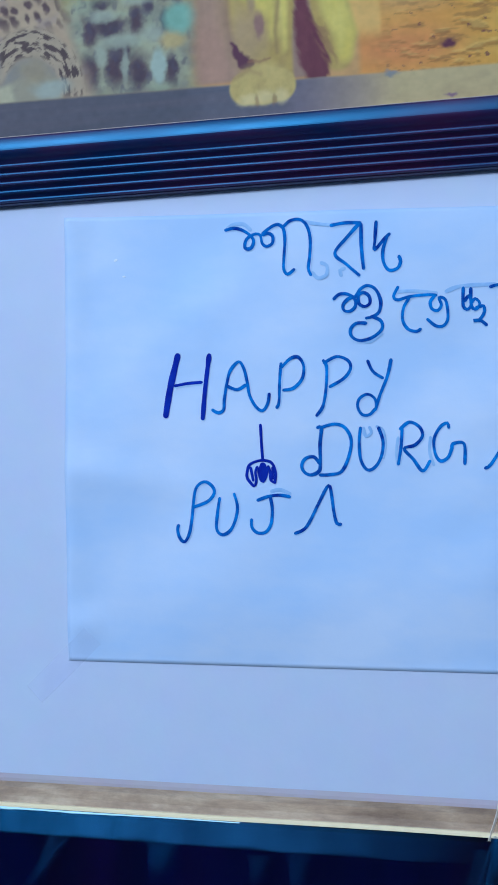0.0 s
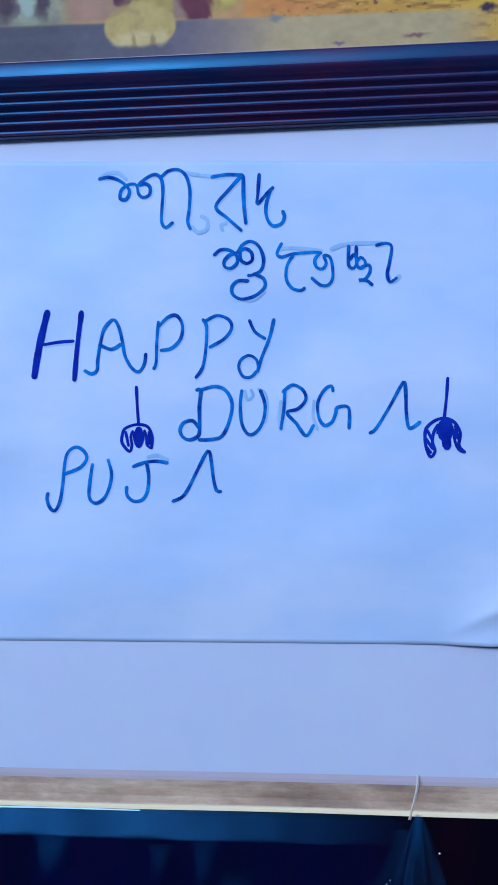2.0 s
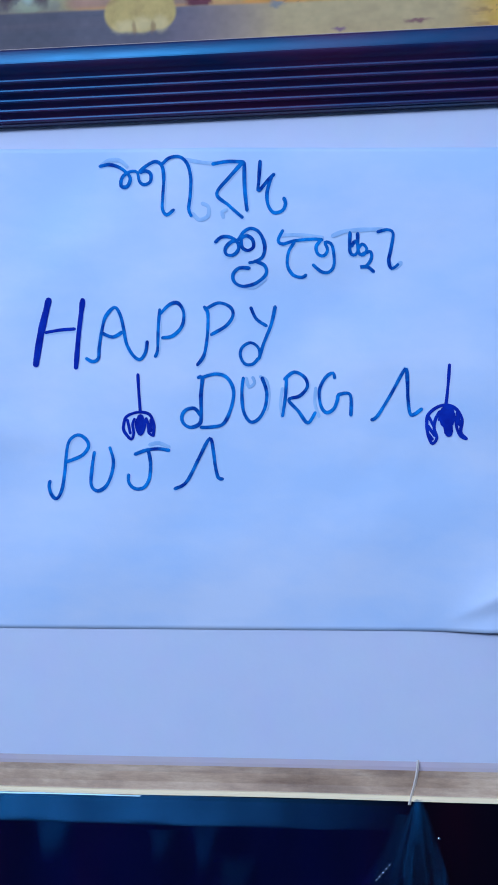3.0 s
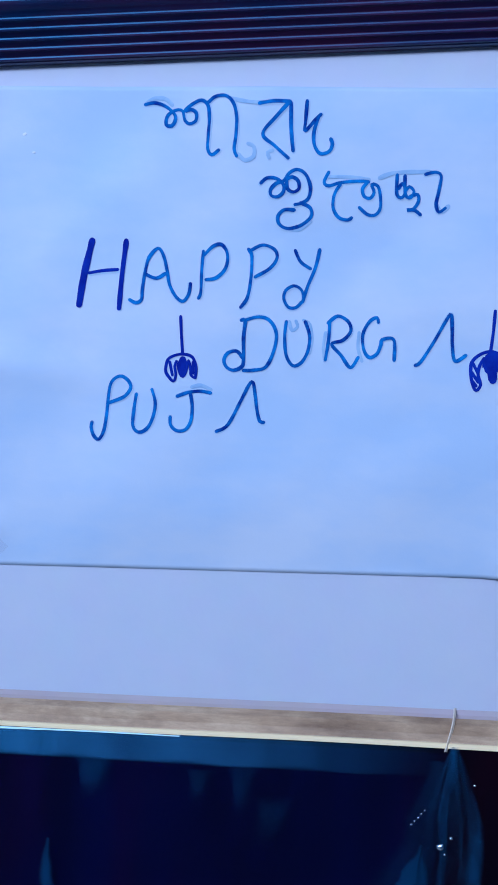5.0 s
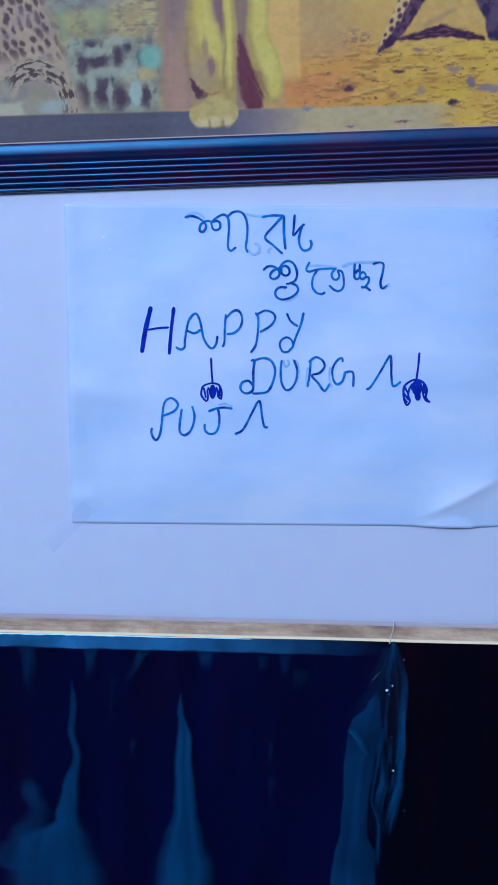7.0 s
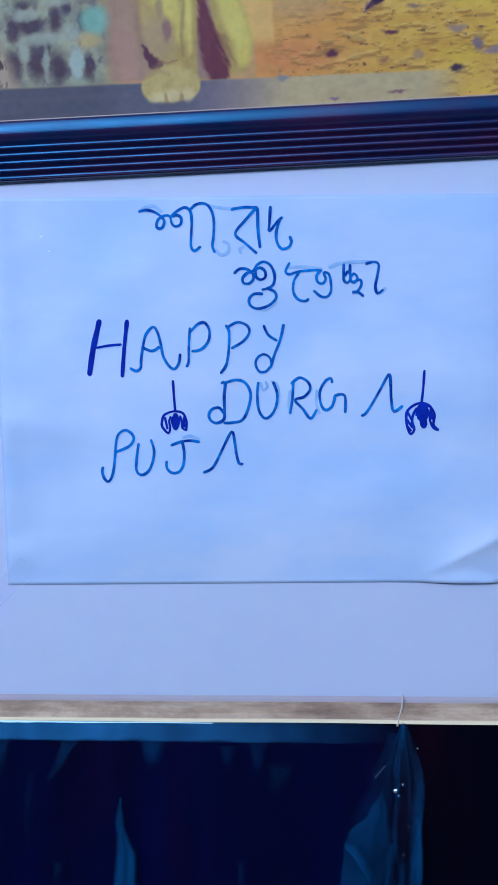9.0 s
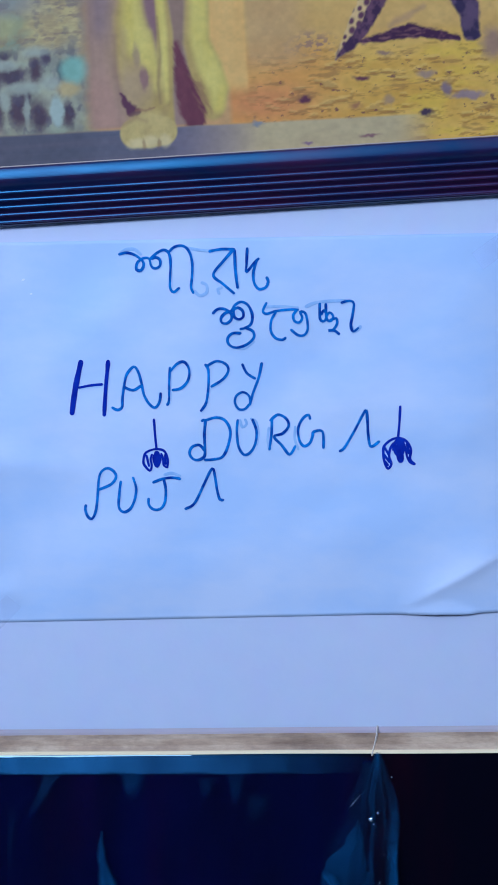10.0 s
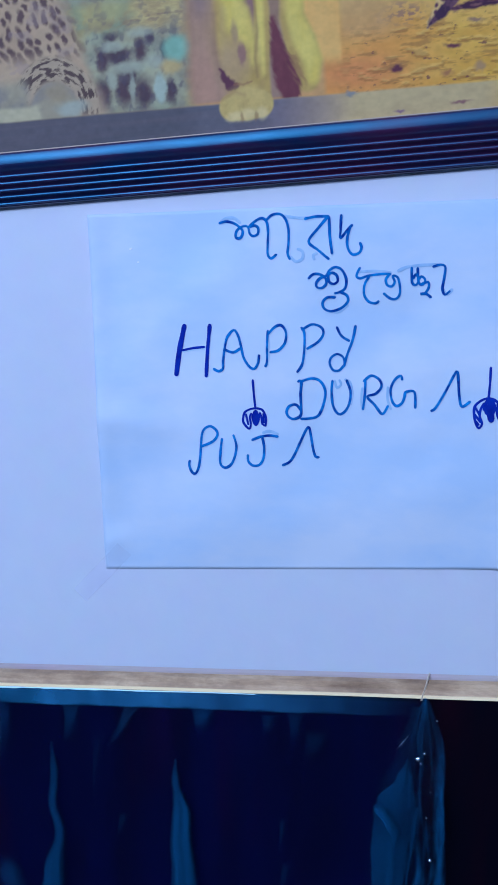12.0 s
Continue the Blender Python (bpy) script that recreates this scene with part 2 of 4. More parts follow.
def limb(u, v, points, soft=2.0):
    """1 inside a chain of round-ended tapering bars; points are u, v and radius."""
    best = np.full(u.shape, 1e9)
    for (ua, va, ra), (ub, vb, rb) in zip(points[:-1], points[1:]):
        du, dv = ub - ua, vb - va
        t = np.clip(((u - ua) * du + (v - va) * dv) / (du * du + dv * dv), 0, 1)
        d = np.hypot(u - ua - t * du, v - va - t * dv) - (ra + (rb - ra) * t)
        best = np.minimum(best, d)
    return 1 - step(best, -soft / 2, soft / 2)


def dots(u, v, cell, radius, seed):
    """1 inside scattered round spots, one to a jittered cell, in staggered rows."""
    rng = np.random.default_rng(seed)
    jitter = rng.random((64, 64, 3))
    best = np.full(u.shape, 1e9)
    j0 = np.floor(v / cell).astype(int)
    for dj in (-1, 0, 1):
        j = j0 + dj
        i0 = np.floor(u / cell - 0.5 * (j % 2)).astype(int)
        for di in (-1, 0, 1):
            i = i0 + di
            k = jitter[i % 64, j % 64]
            x = (i + 0.5 * (j % 2) + 0.5 + 0.45 * (k[..., 0] - 0.5)) * cell
            y = (j + 0.5 + 0.45 * (k[..., 1] - 0.5)) * cell
            best = np.minimum(best, np.hypot(u - x, (v - y) * 0.8) / (0.7 + 0.6 * k[..., 2]))
    return 1 - step(best, radius * 0.45, radius * 1.25)


def oval(u, v, cu, cv, ru, rv, soft=0.35, turn=0.0):
    """1 inside a soft-edged oval."""
    c, s = math.cos(radians(turn)), math.sin(radians(turn))
    a, b = (u - cu) * c + (v - cv) * s, (v - cv) * c - (u - cu) * s
    return 1 - step(np.hypot(a / ru, b / rv), 1 - soft, 1 + soft)


def span(x, a, b, soft):
    """1 between a and b, with soft ends."""
    return step(x, a - soft, a + soft) * (1 - step(x, b - soft, b + soft))


def paint_print(u, v):
    col = np.zeros(u.shape + (3,))

    def lay(mask, colour):
        nonlocal col
        m = np.clip(mask, 0, 1)[..., None]
        col = col * (1 - m) + np.asarray(colour) * m

    def tone(n, low, high):
        return np.asarray(low) * (1 - n[..., None]) + np.asarray(high) * n[..., None]

    wu, wv = u + 5 * (fbm(u, v, 9, 9, 91) - 0.5), v + 5 * (fbm(u, v, 9, 9, 71) - 0.5)
    fu, fv = u + 2.2 * (fbm(u, v, 4, 4, 13, 3) - 0.5), v + 2.2 * (fbm(u, v, 4, 4, 15, 3) - 0.5)
    plum, navy = (0.16, 0.045, 0.11), (0.075, 0.05, 0.13)

    # dry field: pale sand far off, ochre and yellow near, orange to the side of the legs
    col = tone(step(fbm(u, v, 26, 9, 1), 0.25, 0.75), (0.84, 0.52, 0.12), (0.94, 0.64, 0.18))
    far = step(v, 76, 94)
    lay(far * 0.85, tone(fbm(u, v, 34, 20, 3), (0.82, 0.54, 0.19), (0.92, 0.66, 0.28)))
    lay((1 - far) * (1 - step(u, 118, 172)) * 0.8, tone(fbm(u, v, 24, 7, 6), (0.88, 0.42, 0.13), (0.95, 0.56, 0.20)))
    lay(0.5 * oval(wu, v, 108, 57, 22, 8, 0.8), (0.86, 0.30, 0.16))
    lay(0.6 * (1 - far) * step(u, 150, 185) * step(fbm(u, v, 20, 6, 8), 0.45, 0.7), (0.94, 0.70, 0.13))
    # dashes of stubble, dark under light
    rough = (1 - step(v, 76, 88)) * step(u, 92, 120)
    lay(0.60 * rough * step(fbm(u, v, 8, 2.0, 17, 4), 0.56, 0.72), (0.42, 0.20, 0.07))
    lay(0.30 * rough * step(fbm(u, v - 1.4, 8, 2.0, 17, 3), 0.60, 0.76), (0.98, 0.78, 0.30))
    lay(0.55 * rough * step(fbm(u, v, 13, 3.0, 23, 4), 0.60, 0.74), (0.44, 0.24, 0.10))
    lay(0.7 * rough * step(fbm(fu, fv, 3.6, 1.9, 27, 3), 0.74, 0.82), plum)
    lay(0.30 * far * step(u, 104, 116) * step(fbm(u, v, 14, 12, 33, 4), 0.52, 0.75), (0.66, 0.42, 0.20))
    lay(0.8 * oval(wu, wv, 136, 85, 12, 6, 0.6) * step(fbm(u, v, 3.0, 1.6, 35, 3), 0.42, 0.62), (0.40, 0.24, 0.22))
    # upright orange stripe beside the legs
    lay(span(u, 80, 102, 1.2) * step(v, 60, 70), tone(fbm(u, v, 9, 60, 29), (0.95, 0.58, 0.20), (0.98, 0.68, 0.27)))
    lay(0.65 * span(u, 102.5, 132, 1.5 + 0.3 * np.clip(u - 102, 0, 30)) * step(v, 70, 82), tone(fbm(u, v, 8, 8, 30, 4), (0.60, 0.38, 0.19), (0.80, 0.55, 0.28)))

    # green and grey scrub
    scrub = 1 - step(wu, 14, 22)
    lay(scrub, tone(step(fbm(u, v, 16, 9, 31), 0.3, 0.7), (0.46, 0.40, 0.28), (0.66, 0.62, 0.32)))
    lay(scrub * 0.85 * step(fbm(wu, wv, 11, 8, 37, 4), 0.40, 0.66), (0.42, 0.56, 0.40))
    straw = scrub * span(wu, -14, 18, 5) * step(v, 82, 90)
    lay(straw * 0.8, tone(step(fbm(u, v, 10, 3, 40, 4), 0.3, 0.7), (0.66, 0.52, 0.30), (0.92, 0.80, 0.40)))
    lay(straw * 0.7 * step(fbm(u, v, 7, 2.2, 42, 3), 0.58, 0.72), (0.46, 0.36, 0.28))
    lay(0.6 * scrub * oval(wu, wv, -30, 104, 14, 6, 0.6), (0.80, 0.76, 0.36))
    lay(0.7 * scrub * step(v, 104, 116) * (1 - step(u, -18, 6)), (0.50, 0.54, 0.52))
    lay(0.45 * scrub * step(fbm(wu, wv, 6, 5, 45, 3), 0.55, 0.72), (0.30, 0.27, 0.30))
    # blue-green leaves with dark hollows between them
    leaves = scrub * span(wu, -42, 14, 3) * span(wv, 47, 92, 4)
    lay(leaves * 0.75, tone(step(fbm(u, v, 7, 7, 51, 3), 0.3, 0.7), (0.46, 0.50, 0.42), (0.66, 0.74, 0.58)))
    for cu, cv, ru, rv in ((-23, 79, 7, 4.5), (-10, 81, 3.6, 6), (-32, 77, 3.5, 6), (-33, 58, 4.5, 9), (-21, 60, 4.5, 9), (-10, 57, 5, 9),
                           (6, 57, 2.6, 7), (-4, 88, 3, 4), (4, 79, 2.4, 5), (-16, 68, 3, 4), (-26, 90, 4, 3)):
        lay(0.9 * leaves * oval(0.5 * (wu + fu) + 1.2 * (fu - u), 0.5 * (wv + fv) + 1.2 * (fv - v), cu, cv, ru, rv, 0.6), tone(fbm(u, v, 5, 6, 55), navy, (0.18, 0.08, 0.13)))
    lay(0.5 * leaves * step(fbm(fu, fv, 5, 6, 57, 3), 0.52, 0.70), (0.17, 0.15, 0.24))
    for cu, cv, ru, rv in ((-17, 72, 9, 3.2), (-26, 84, 6, 2.6), (-27, 66, 3, 5), (-16, 61, 1.6, 7), (-2, 74, 5, 4), (-8, 91, 8, 3)):
        lay(0.8 * leaves * oval(fu, fv, cu, cv, ru, rv, 0.5), (0.62, 0.72, 0.62))
    lay(0.95 * oval(fu, fv, 11, 80, 8, 6.5, 0.4), (0.38, 0.78, 0.66))
    lay(0.9 * oval(fu, fv, 0, 59, 3.6, 7.5, 0.3), (0.66, 0.86, 0.80))
    lay(0.8 * oval(fu, fv, 7, 70, 6, 3.5, 0.5), (0.86, 0.70, 0.34))

    # pale coat with dark oval spots, and an arched back of fine dark hairs
    coat = 1 - step(wu + 0.30 * (v - 90), -50, -40)
    lay(coat, tone(fbm(u, v, 16, 12, 43), (0.68, 0.52, 0.38), (0.84, 0.70, 0.52)))
    su, sv = u * 0.94 + v * 0.34, v * 0.94 - u * 0.34
    spots = dots(su + 1.2 * (wu - u), (sv + 1.2 * (wv - v)) * 0.66, 5.4, 2.0, 47)
    lay(coat * spots * step(v, 76, 88) * 0.9, (0.16, 0.09, 0.12))
    lay(0.4 * coat * step(fbm(u, v, 7, 6, 46, 3), 0.52, 0.72), (0.58, 0.48, 0.50))
    ang, rad = np.arctan2(v - 50, u + 62), np.hypot(u + 62, (v - 50) * 0.82)
    arch = span(rad, 15.5, 26, 1.6) * step(v, 46, 52)
    hair = fbm(ang * 20 + 0.35 * rad, rad * 1.7 - ang * 3, 4.2, 2.1, 49, 3)
    lay(arch * 0.9, (0.72, 0.62, 0.48))
    lay(arch * 0.9 * step(hair, 0.44, 0.58), (0.12, 0.07, 0.09))
    under = (1 - step(rad, 13.5, 16.5)) * step(v, 44, 48) + (1 - step(u, -80, -74)) * (1 - step(v, 66, 74))
    lay(under, tone(step(fbm(wu, wv, 12, 8, 50), 0.3, 0.7), (0.46, 0.46, 0.44), (0.60, 0.58, 0.46)))
    lay(0.7 * oval(wu, wv, -60, 62, 8, 6, 0.6), (0.60, 0.52, 0.36))
    lay(0.8 * oval(wu, wv, -52, 53, 9, 4, 0.5), (0.62, 0.74, 0.70))
    lay(0.8 * (1 - step(wu, -72, -68)) * span(v, 47, 56, 1.5), (0.84, 0.84, 0.62))

    # taupe column and the gap between the legs
    lay(span(u, 17, 40, 4.5) * step(v, 46, 50), tone(fbm(u, v, 5, 40, 53), (0.46, 0.31, 0.25), (0.62, 0.43, 0.32)))
    lay(0.6 * span(u, 22, 33, 4) * step(v, 88, 104), (0.34, 0.26, 0.30))
    lay(0.7 * span(u, 18, 32, 4) * (1 - step(v, 66, 84)) * step(v, 47, 51), (0.66, 0.42, 0.33))
    lay(span(u, 44, 74, 2) * step(v, 46, 49), (0.48, 0.34, 0.28))
    lay(span(u, 70, 92, 2) * span(v, 46, 66, 2), (0.78, 0.50, 0.24))
    lay(0.8 * limb(u, v, [(52, 140, 7), (52, 112, 5), (55, 90, 2)], 3), (0.36, 0.20, 0.24))
    lay(0.7 * limb(u, v, [(67, 140, 5), (67, 100, 3.5), (66, 88, 3)], 3), (0.40, 0.27, 0.20))
    # legs: lit flank, rounded into shade at their edges
    lit = tone(fbm(u, v, 6, 24, 59), (0.84, 0.70, 0.17), (0.95, 0.86, 0.30))
    dim = tone(fbm(u, v, 6, 12, 61), (0.58, 0.44, 0.16), (0.74, 0.58, 0.22))
    rear = [(78, 150, 7), (77.5, 112, 6.2), (76, 90, 6.8), (79.5, 77, 8.6), (82, 66, 9.0), (82.5, 56, 6.5)]
    lay(limb(u, v, rear, 3), dim)
    lay(limb(u, v, [(78.5, 150, 5), (78.5, 112, 4.2), (77.5, 90, 4.6), (82, 77, 6), (86, 66, 5), (85.5, 57, 3.4)], 5), lit)
    mid = [(58.5, 140, 2.5), (59, 112, 3.4), (60, 96, 4), (59, 80, 4.6), (57, 64, 5), (56, 50, 6)]
    lay(limb(u, v, mid, 2.4), dim)
    lay(limb(u, v, [(58, 120, 1.8), (58.5, 96, 2.4), (57.5, 78, 2.8), (56, 62, 3.4)], 3), lit)
    front = [(43, 150, 4.5), (42.5, 118, 5.4), (41.5, 104, 8), (43, 88, 10.5), (45, 73, 11), (48, 60, 9.5)]
    lay(0.6 * limb(u, v, [(a - 2, b, r + 2) for a, b, r in front], 8), (0.56, 0.40, 0.24))
    lay(limb(u, v, front, 5), dim)
    lay(limb(u, v, [(44, 150, 3), (43.5, 118, 3.6), (43, 104, 5.4), (45.5, 90, 6.2), (50, 80, 3)], 7), lit)
    lay(0.7 * limb(u, v, [(51, 96, 2), (53, 82, 2.2), (53.5, 68, 2.2)], 5), lit)
    lay(0.4 * limb(fu, fv, [(38, 98, 1.5), (37, 82, 2), (38, 70, 2)], 5), (0.66, 0.52, 0.26))
    lay(0.55 * oval(wu, wv, 42, 68, 8, 12, 0.6), (0.62, 0.46, 0.34))
    lay(0.7 * limb(u, v, [(56, 104, 0.5), (56.5, 84, 0.8), (54.5, 70, 0.8), (55, 60, 0.6)], 2.4), (0.44, 0.30, 0.16))
    lay(0.65 * oval(fu, fv, 44, 85, 1.8, 6, 0.6), (0.44, 0.30, 0.26))
    lay(0.8 * oval(fu, fv, 47, 73, 2.2, 5.5, 0.5), (0.40, 0.22, 0.24))
    lay(0.5 * limb(u, v, [(33, 96, 1), (32.5, 78, 1.2), (34, 64, 1.2)], 4), (0.40, 0.24, 0.20))
    # shadow between the legs, fringed on the side of the rear one
    comb = u + 2.4 * (fbm(u + 0.7 * v, v - 0.5 * u, 1.6, 6, 65, 3) - 0.5)
    lay(limb(comb, v, [(65.5, 90, 1.4), (67, 77, 3.6), (69, 66, 5.6), (72, 55, 7), (73, 50, 5.5)], 3), tone(fbm(u, v, 4, 9, 67), (0.19, 0.05, 0.09), (0.30, 0.10, 0.13)))
    lay(0.6 * limb(comb, v, [(72, 76, 2), (76, 65, 3), (79, 55, 3)], 4) * step(fbm(u + 0.7 * v, v - 0.7 * u, 1.8, 7, 69, 2), 0.42, 0.62), (0.40, 0.22, 0.14))
    lay(0.95 * limb(fu, fv, [(34.5, 66, 0.8), (36.5, 61, 2), (39.5, 57, 3.2), (42, 56, 2)], 1.6), plum)
    lay(0.7 * limb(fu, fv, [(42, 57, 0.8), (47, 56.2, 0.6), (51, 57.5, 0.5)], 1.2), (0.40, 0.20, 0.14))

    # strip along the foot: slate at one end, grey-green and then yellow at the other
    edge = 48.2 - 0.010 * (u + 60) + 0.6 * (fbm(u, v, 14, 60, 75) - 0.5)
    foot = 1 - step(v, edge - 0.8, edge + 0.8)
    lay(foot * (1 - step(u, 176, 205)), tone(fbm(u, v, 20, 5, 77), (0.62, 0.52, 0.32), (0.76, 0.66, 0.40)))
    lay(foot * (1 - step(u, 62, 106)), tone(fbm(u, v, 60, 3, 79), (0.16, 0.18, 0.25), (0.23, 0.22, 0.29)))
    lay(0.4 * foot * span(u, 60, 100, 12), (0.40, 0.34, 0.42))
    # paw with pale toes
    lay(limb(u, v, [(40, 45, 7.5), (48, 46, 9), (55.5, 45.5, 7.5)], 1.6), tone(fbm(u, v, 4, 5, 63), (0.62, 0.48, 0.20), (0.84, 0.70, 0.30)))
    lay(0.5 * oval(fu, fv, 48, 52, 9, 4, 0.6), (0.82, 0.68, 0.30))
    for cu, cv, ru, rv in ((40.5, 39.6, 4.2, 2.6), (48.8, 40.3, 4.0, 3.2), (56.2, 40.6, 3.0, 3.0)):
        lay(0.75 * oval(fu, fv, cu, cv, ru, rv, 0.65), (0.94, 0.84, 0.48))
    for cu in (44.6, 53):
        lay(0.6 * oval(fu, fv, cu, 39.2, 0.8, 2.4, 0.7), (0.40, 0.25, 0.15))
    lay(0.5 * limb(u, v, [(35, 50, 0.8), (42, 53, 0.8), (47, 51, 0.6)], 3), (0.46, 0.30, 0.16))

    # spotted leg, the dark one behind it and the shade that they throw
    leg = [(190, 150, 11), (177, 122, 8), (169, 106, 6.6), (160, 92, 4.4), (153, 82, 2.2), (149, 77, 0.8)]
    lay(limb(fu, fv, leg, 1.4), (0.88, 0.66, 0.34))
    lay(limb(u, v, leg, 1.4) * dots(u * 0.86 - v * 0.5 + 2, v * 0.86 + u * 0.5, 4.3, 1.55, 73), (0.19, 0.08, 0.14))
    lay(limb(fu, fv, [(197, 150, 8), (182, 122, 4.8), (174, 107, 3.8), (165, 92, 3.2), (157, 84, 2.6), (150, 78, 0.8)], 1.6), tone(step(fbm(u, v, 4, 4, 74, 3), 0.35, 0.65), (0.09, 0.04, 0.11), (0.22, 0.11, 0.18)))
    lay(limb(fu, fv, [(199, 150, 14), (209, 122, 9.5), (216, 108, 7), (220, 96, 5.5), (221, 86, 4.5)], 2), tone(step(fbm(u, v, 5, 5, 76, 3), 0.35, 0.65), (0.07, 0.05, 0.13), (0.18, 0.12, 0.21)))
    ragged = limb(fu, v + 3 * (fbm(u, v, 5, 3, 78, 3) - 0.5), [(163, 84.5, 1.6), (176, 87, 2.6), (188, 89, 3.6), (200, 86.5, 2.8), (214, 84, 1.4)], 1.6)
    lay(ragged, tone(step(fbm(u, v, 5, 2, 80, 3), 0.45, 0.75), (0.10, 0.035, 0.10), (0.30, 0.15, 0.18)))
    lay(0.5 * limb(fu, fv, [(178, 92, 1), (190, 98, 1.6), (196, 101, 1)], 3), (0.52, 0.34, 0.26))
    for cu, cv, ru, rv, colour in ((162, 66, 3.6, 1.5, plum), (132, 57, 3.4, 2.0, plum), (158, 52, 3.2, 1.8, (0.52, 0.26, 0.14)), (195, 46, 3.0, 1.7, navy),
                                   (106, 46, 3.0, 1.4, (0.36, 0.40, 0.44)), (132, 34, 2.6, 0.9, (0.34, 0.22, 0.34)), (165, 36, 4.5, 1.0, (0.36, 0.20, 0.22)),
                                   (196, 66, 4.5, 1.6, (0.52, 0.38, 0.30)), (206, 58, 2.6, 3.0, (0.34, 0.26, 0.32)), (218, 54, 9, 2.0, (0.44, 0.34, 0.36)),
                                   (176, 54, 3.0, 2.6, (0.58, 0.40, 0.24)), (175, 78, 4.0, 1.2, (0.42, 0.28, 0.22)), (232, 80, 6, 8, (0.50, 0.34, 0.26))):
        lay(0.95 * oval(u + 2 * (fu - u), v + 1.6 * (fv - v), cu, cv, ru, rv, 0.6), colour)
    # pale reflection that sags across one side of the picture, painted into the print
    reflection_band = [(-220, 144, 4), (-75, 131, 2.6), (-38, 126, 2.4), (-3, 123, 2.4), (36, 123, 2.2), (61, 125, 1.8), (76, 128, 1.4), (96, 135, 1)]
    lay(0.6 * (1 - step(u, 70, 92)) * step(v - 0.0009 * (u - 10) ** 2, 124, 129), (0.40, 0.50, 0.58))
    lay(0.9 * limb(u, v, reflection_band, 3), (0.72, 0.88, 0.95))
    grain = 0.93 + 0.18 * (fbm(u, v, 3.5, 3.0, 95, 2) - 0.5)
    # print colours are darker on the left, below about u = 26
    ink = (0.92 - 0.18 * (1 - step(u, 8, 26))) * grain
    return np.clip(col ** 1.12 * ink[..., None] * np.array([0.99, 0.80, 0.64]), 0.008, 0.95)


def print_material():
    m = mat("savanna_print", (0.5, 0.4, 0.1), 0.5, spec=0.12)
    a = m.node_tree.nodes.new("ShaderNodeVertexColor")
    a.layer_name = "print"
    v = coords(m)
    n = noise_tex(m, v, 420, 3, 0.6)
    r = ramp(m, n, "Fac", [(0.3, (0.80, 0.80, 0.80)), (0.7, (1, 1, 1))])
    x = blend(m, 0.15, (a, "Color"), (r, "Color"), "MULTIPLY")
    m.node_tree.links.new(x.outputs[2], bsdf(m).inputs["Base Color"])
    return m


def print_mesh():
    nu = int((PU1 - PU0) / DU)
    us = np.linspace(PU0, PU1, nu + 1)
    vs = np.concatenate([np.linspace(PV0, 140, 222), np.linspace(143, PV1, 60)])
    u, v = np.meshgrid(us, vs)
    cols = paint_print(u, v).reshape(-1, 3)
    verts = np.stack([u.ravel() / 1000, np.full(u.size, -0.0096), v.ravel() / 1000], 1)
    k, rows = nu + 1, len(vs)
    a = (np.arange(rows - 1)[:, None] * k + np.arange(nu)[None, :]).ravel()
    faces = np.stack([a, a + 1, a + k + 1, a + k], 1)
    me = bpy.data.meshes.new("print")
    me.from_pydata(verts.tolist(), [], faces.tolist())
    layer = me.color_attributes.new("print", "FLOAT_COLOR", "POINT")
    layer.data.foreach_set("color", np.concatenate([cols, np.ones((len(cols), 1))], 1).ravel())
    me.materials.append(print_material())
    ob = new("print", me)
    ob.parent = picture
    return tagged(ob, "savanna print in ochre, yellow and green")


print_mesh()

# ---- sheet of paper taped to the wall ----
PX, PZ, PW, PH = -0.0485, 1.1825, 0.2895, 0.210
sheet = empty("paper_sheet", pose(PX, -0.0003, PZ, 0, -0.25, 0),
              "white paper sheet with handwritten blue greeting, stuck on the wall", "paper")


def relief(x, z):
    """How far the sheet stands off the wall, in metres, at millimetres from its lower left corner."""
    n = noise.noise(Vector((x / 75, z / 55, 1.7))) * 0.0024 + noise.noise(Vector((x / 34, z / 30, 5.1))) * 0.0009
    n += noise.noise(Vector(((x - z) / 18, (x + z) / 60, 8.3))) * 0.00022
    d = 0.0034 + n
    d += 0.0012 * math.exp(-((x - 3) / 7) ** 2)
    d += 0.0014 * math.exp(-((z - 92 + 0.12 * x) / 9) ** 2) * math.exp(-(x / 70) ** 2)
    # soft fold that runs up from the lower right, and a lifted flap at its foot
    h = min(1.0, z / 60)
    d *= 1 - 0.95 * (1 - min(1.0, max(0.0, (x - 200) / 60)) * 0.5) * (1 - h) ** 2
    d *= 1 - 0.85 * min(1.0, max(0.0, (x - 255) / 32)) ** 2
    q = (z - 12) - 0.52 * (x - 242)
    along = min(1.0, max(0.0, (x - 226) / 22)) * min(1.0, max(0.25, (300 - x) / 30))
    d += 0.0034 * along * (math.exp(-q / 9) if q > 0 else math.exp(q / 8))
    wide = 1.0 + 7.5 * min(1.0, max(0.0, (x - 222) / 28)) * min(1.0, max(0.0, (274 - x) / 18))
    d += 0.0022 * max(0.0, 1 - z / wide) * min(1.0, max(0.0, (x - 228) / 20)) * min(1.0, max(0.0, (272 - x) / 6))
    # curled lower left corner
    d += 0.0015 * math.exp(-((x - 8) / 9) ** 2 - ((z - 17) / 8) ** 2)
    return max(0.0004, d)


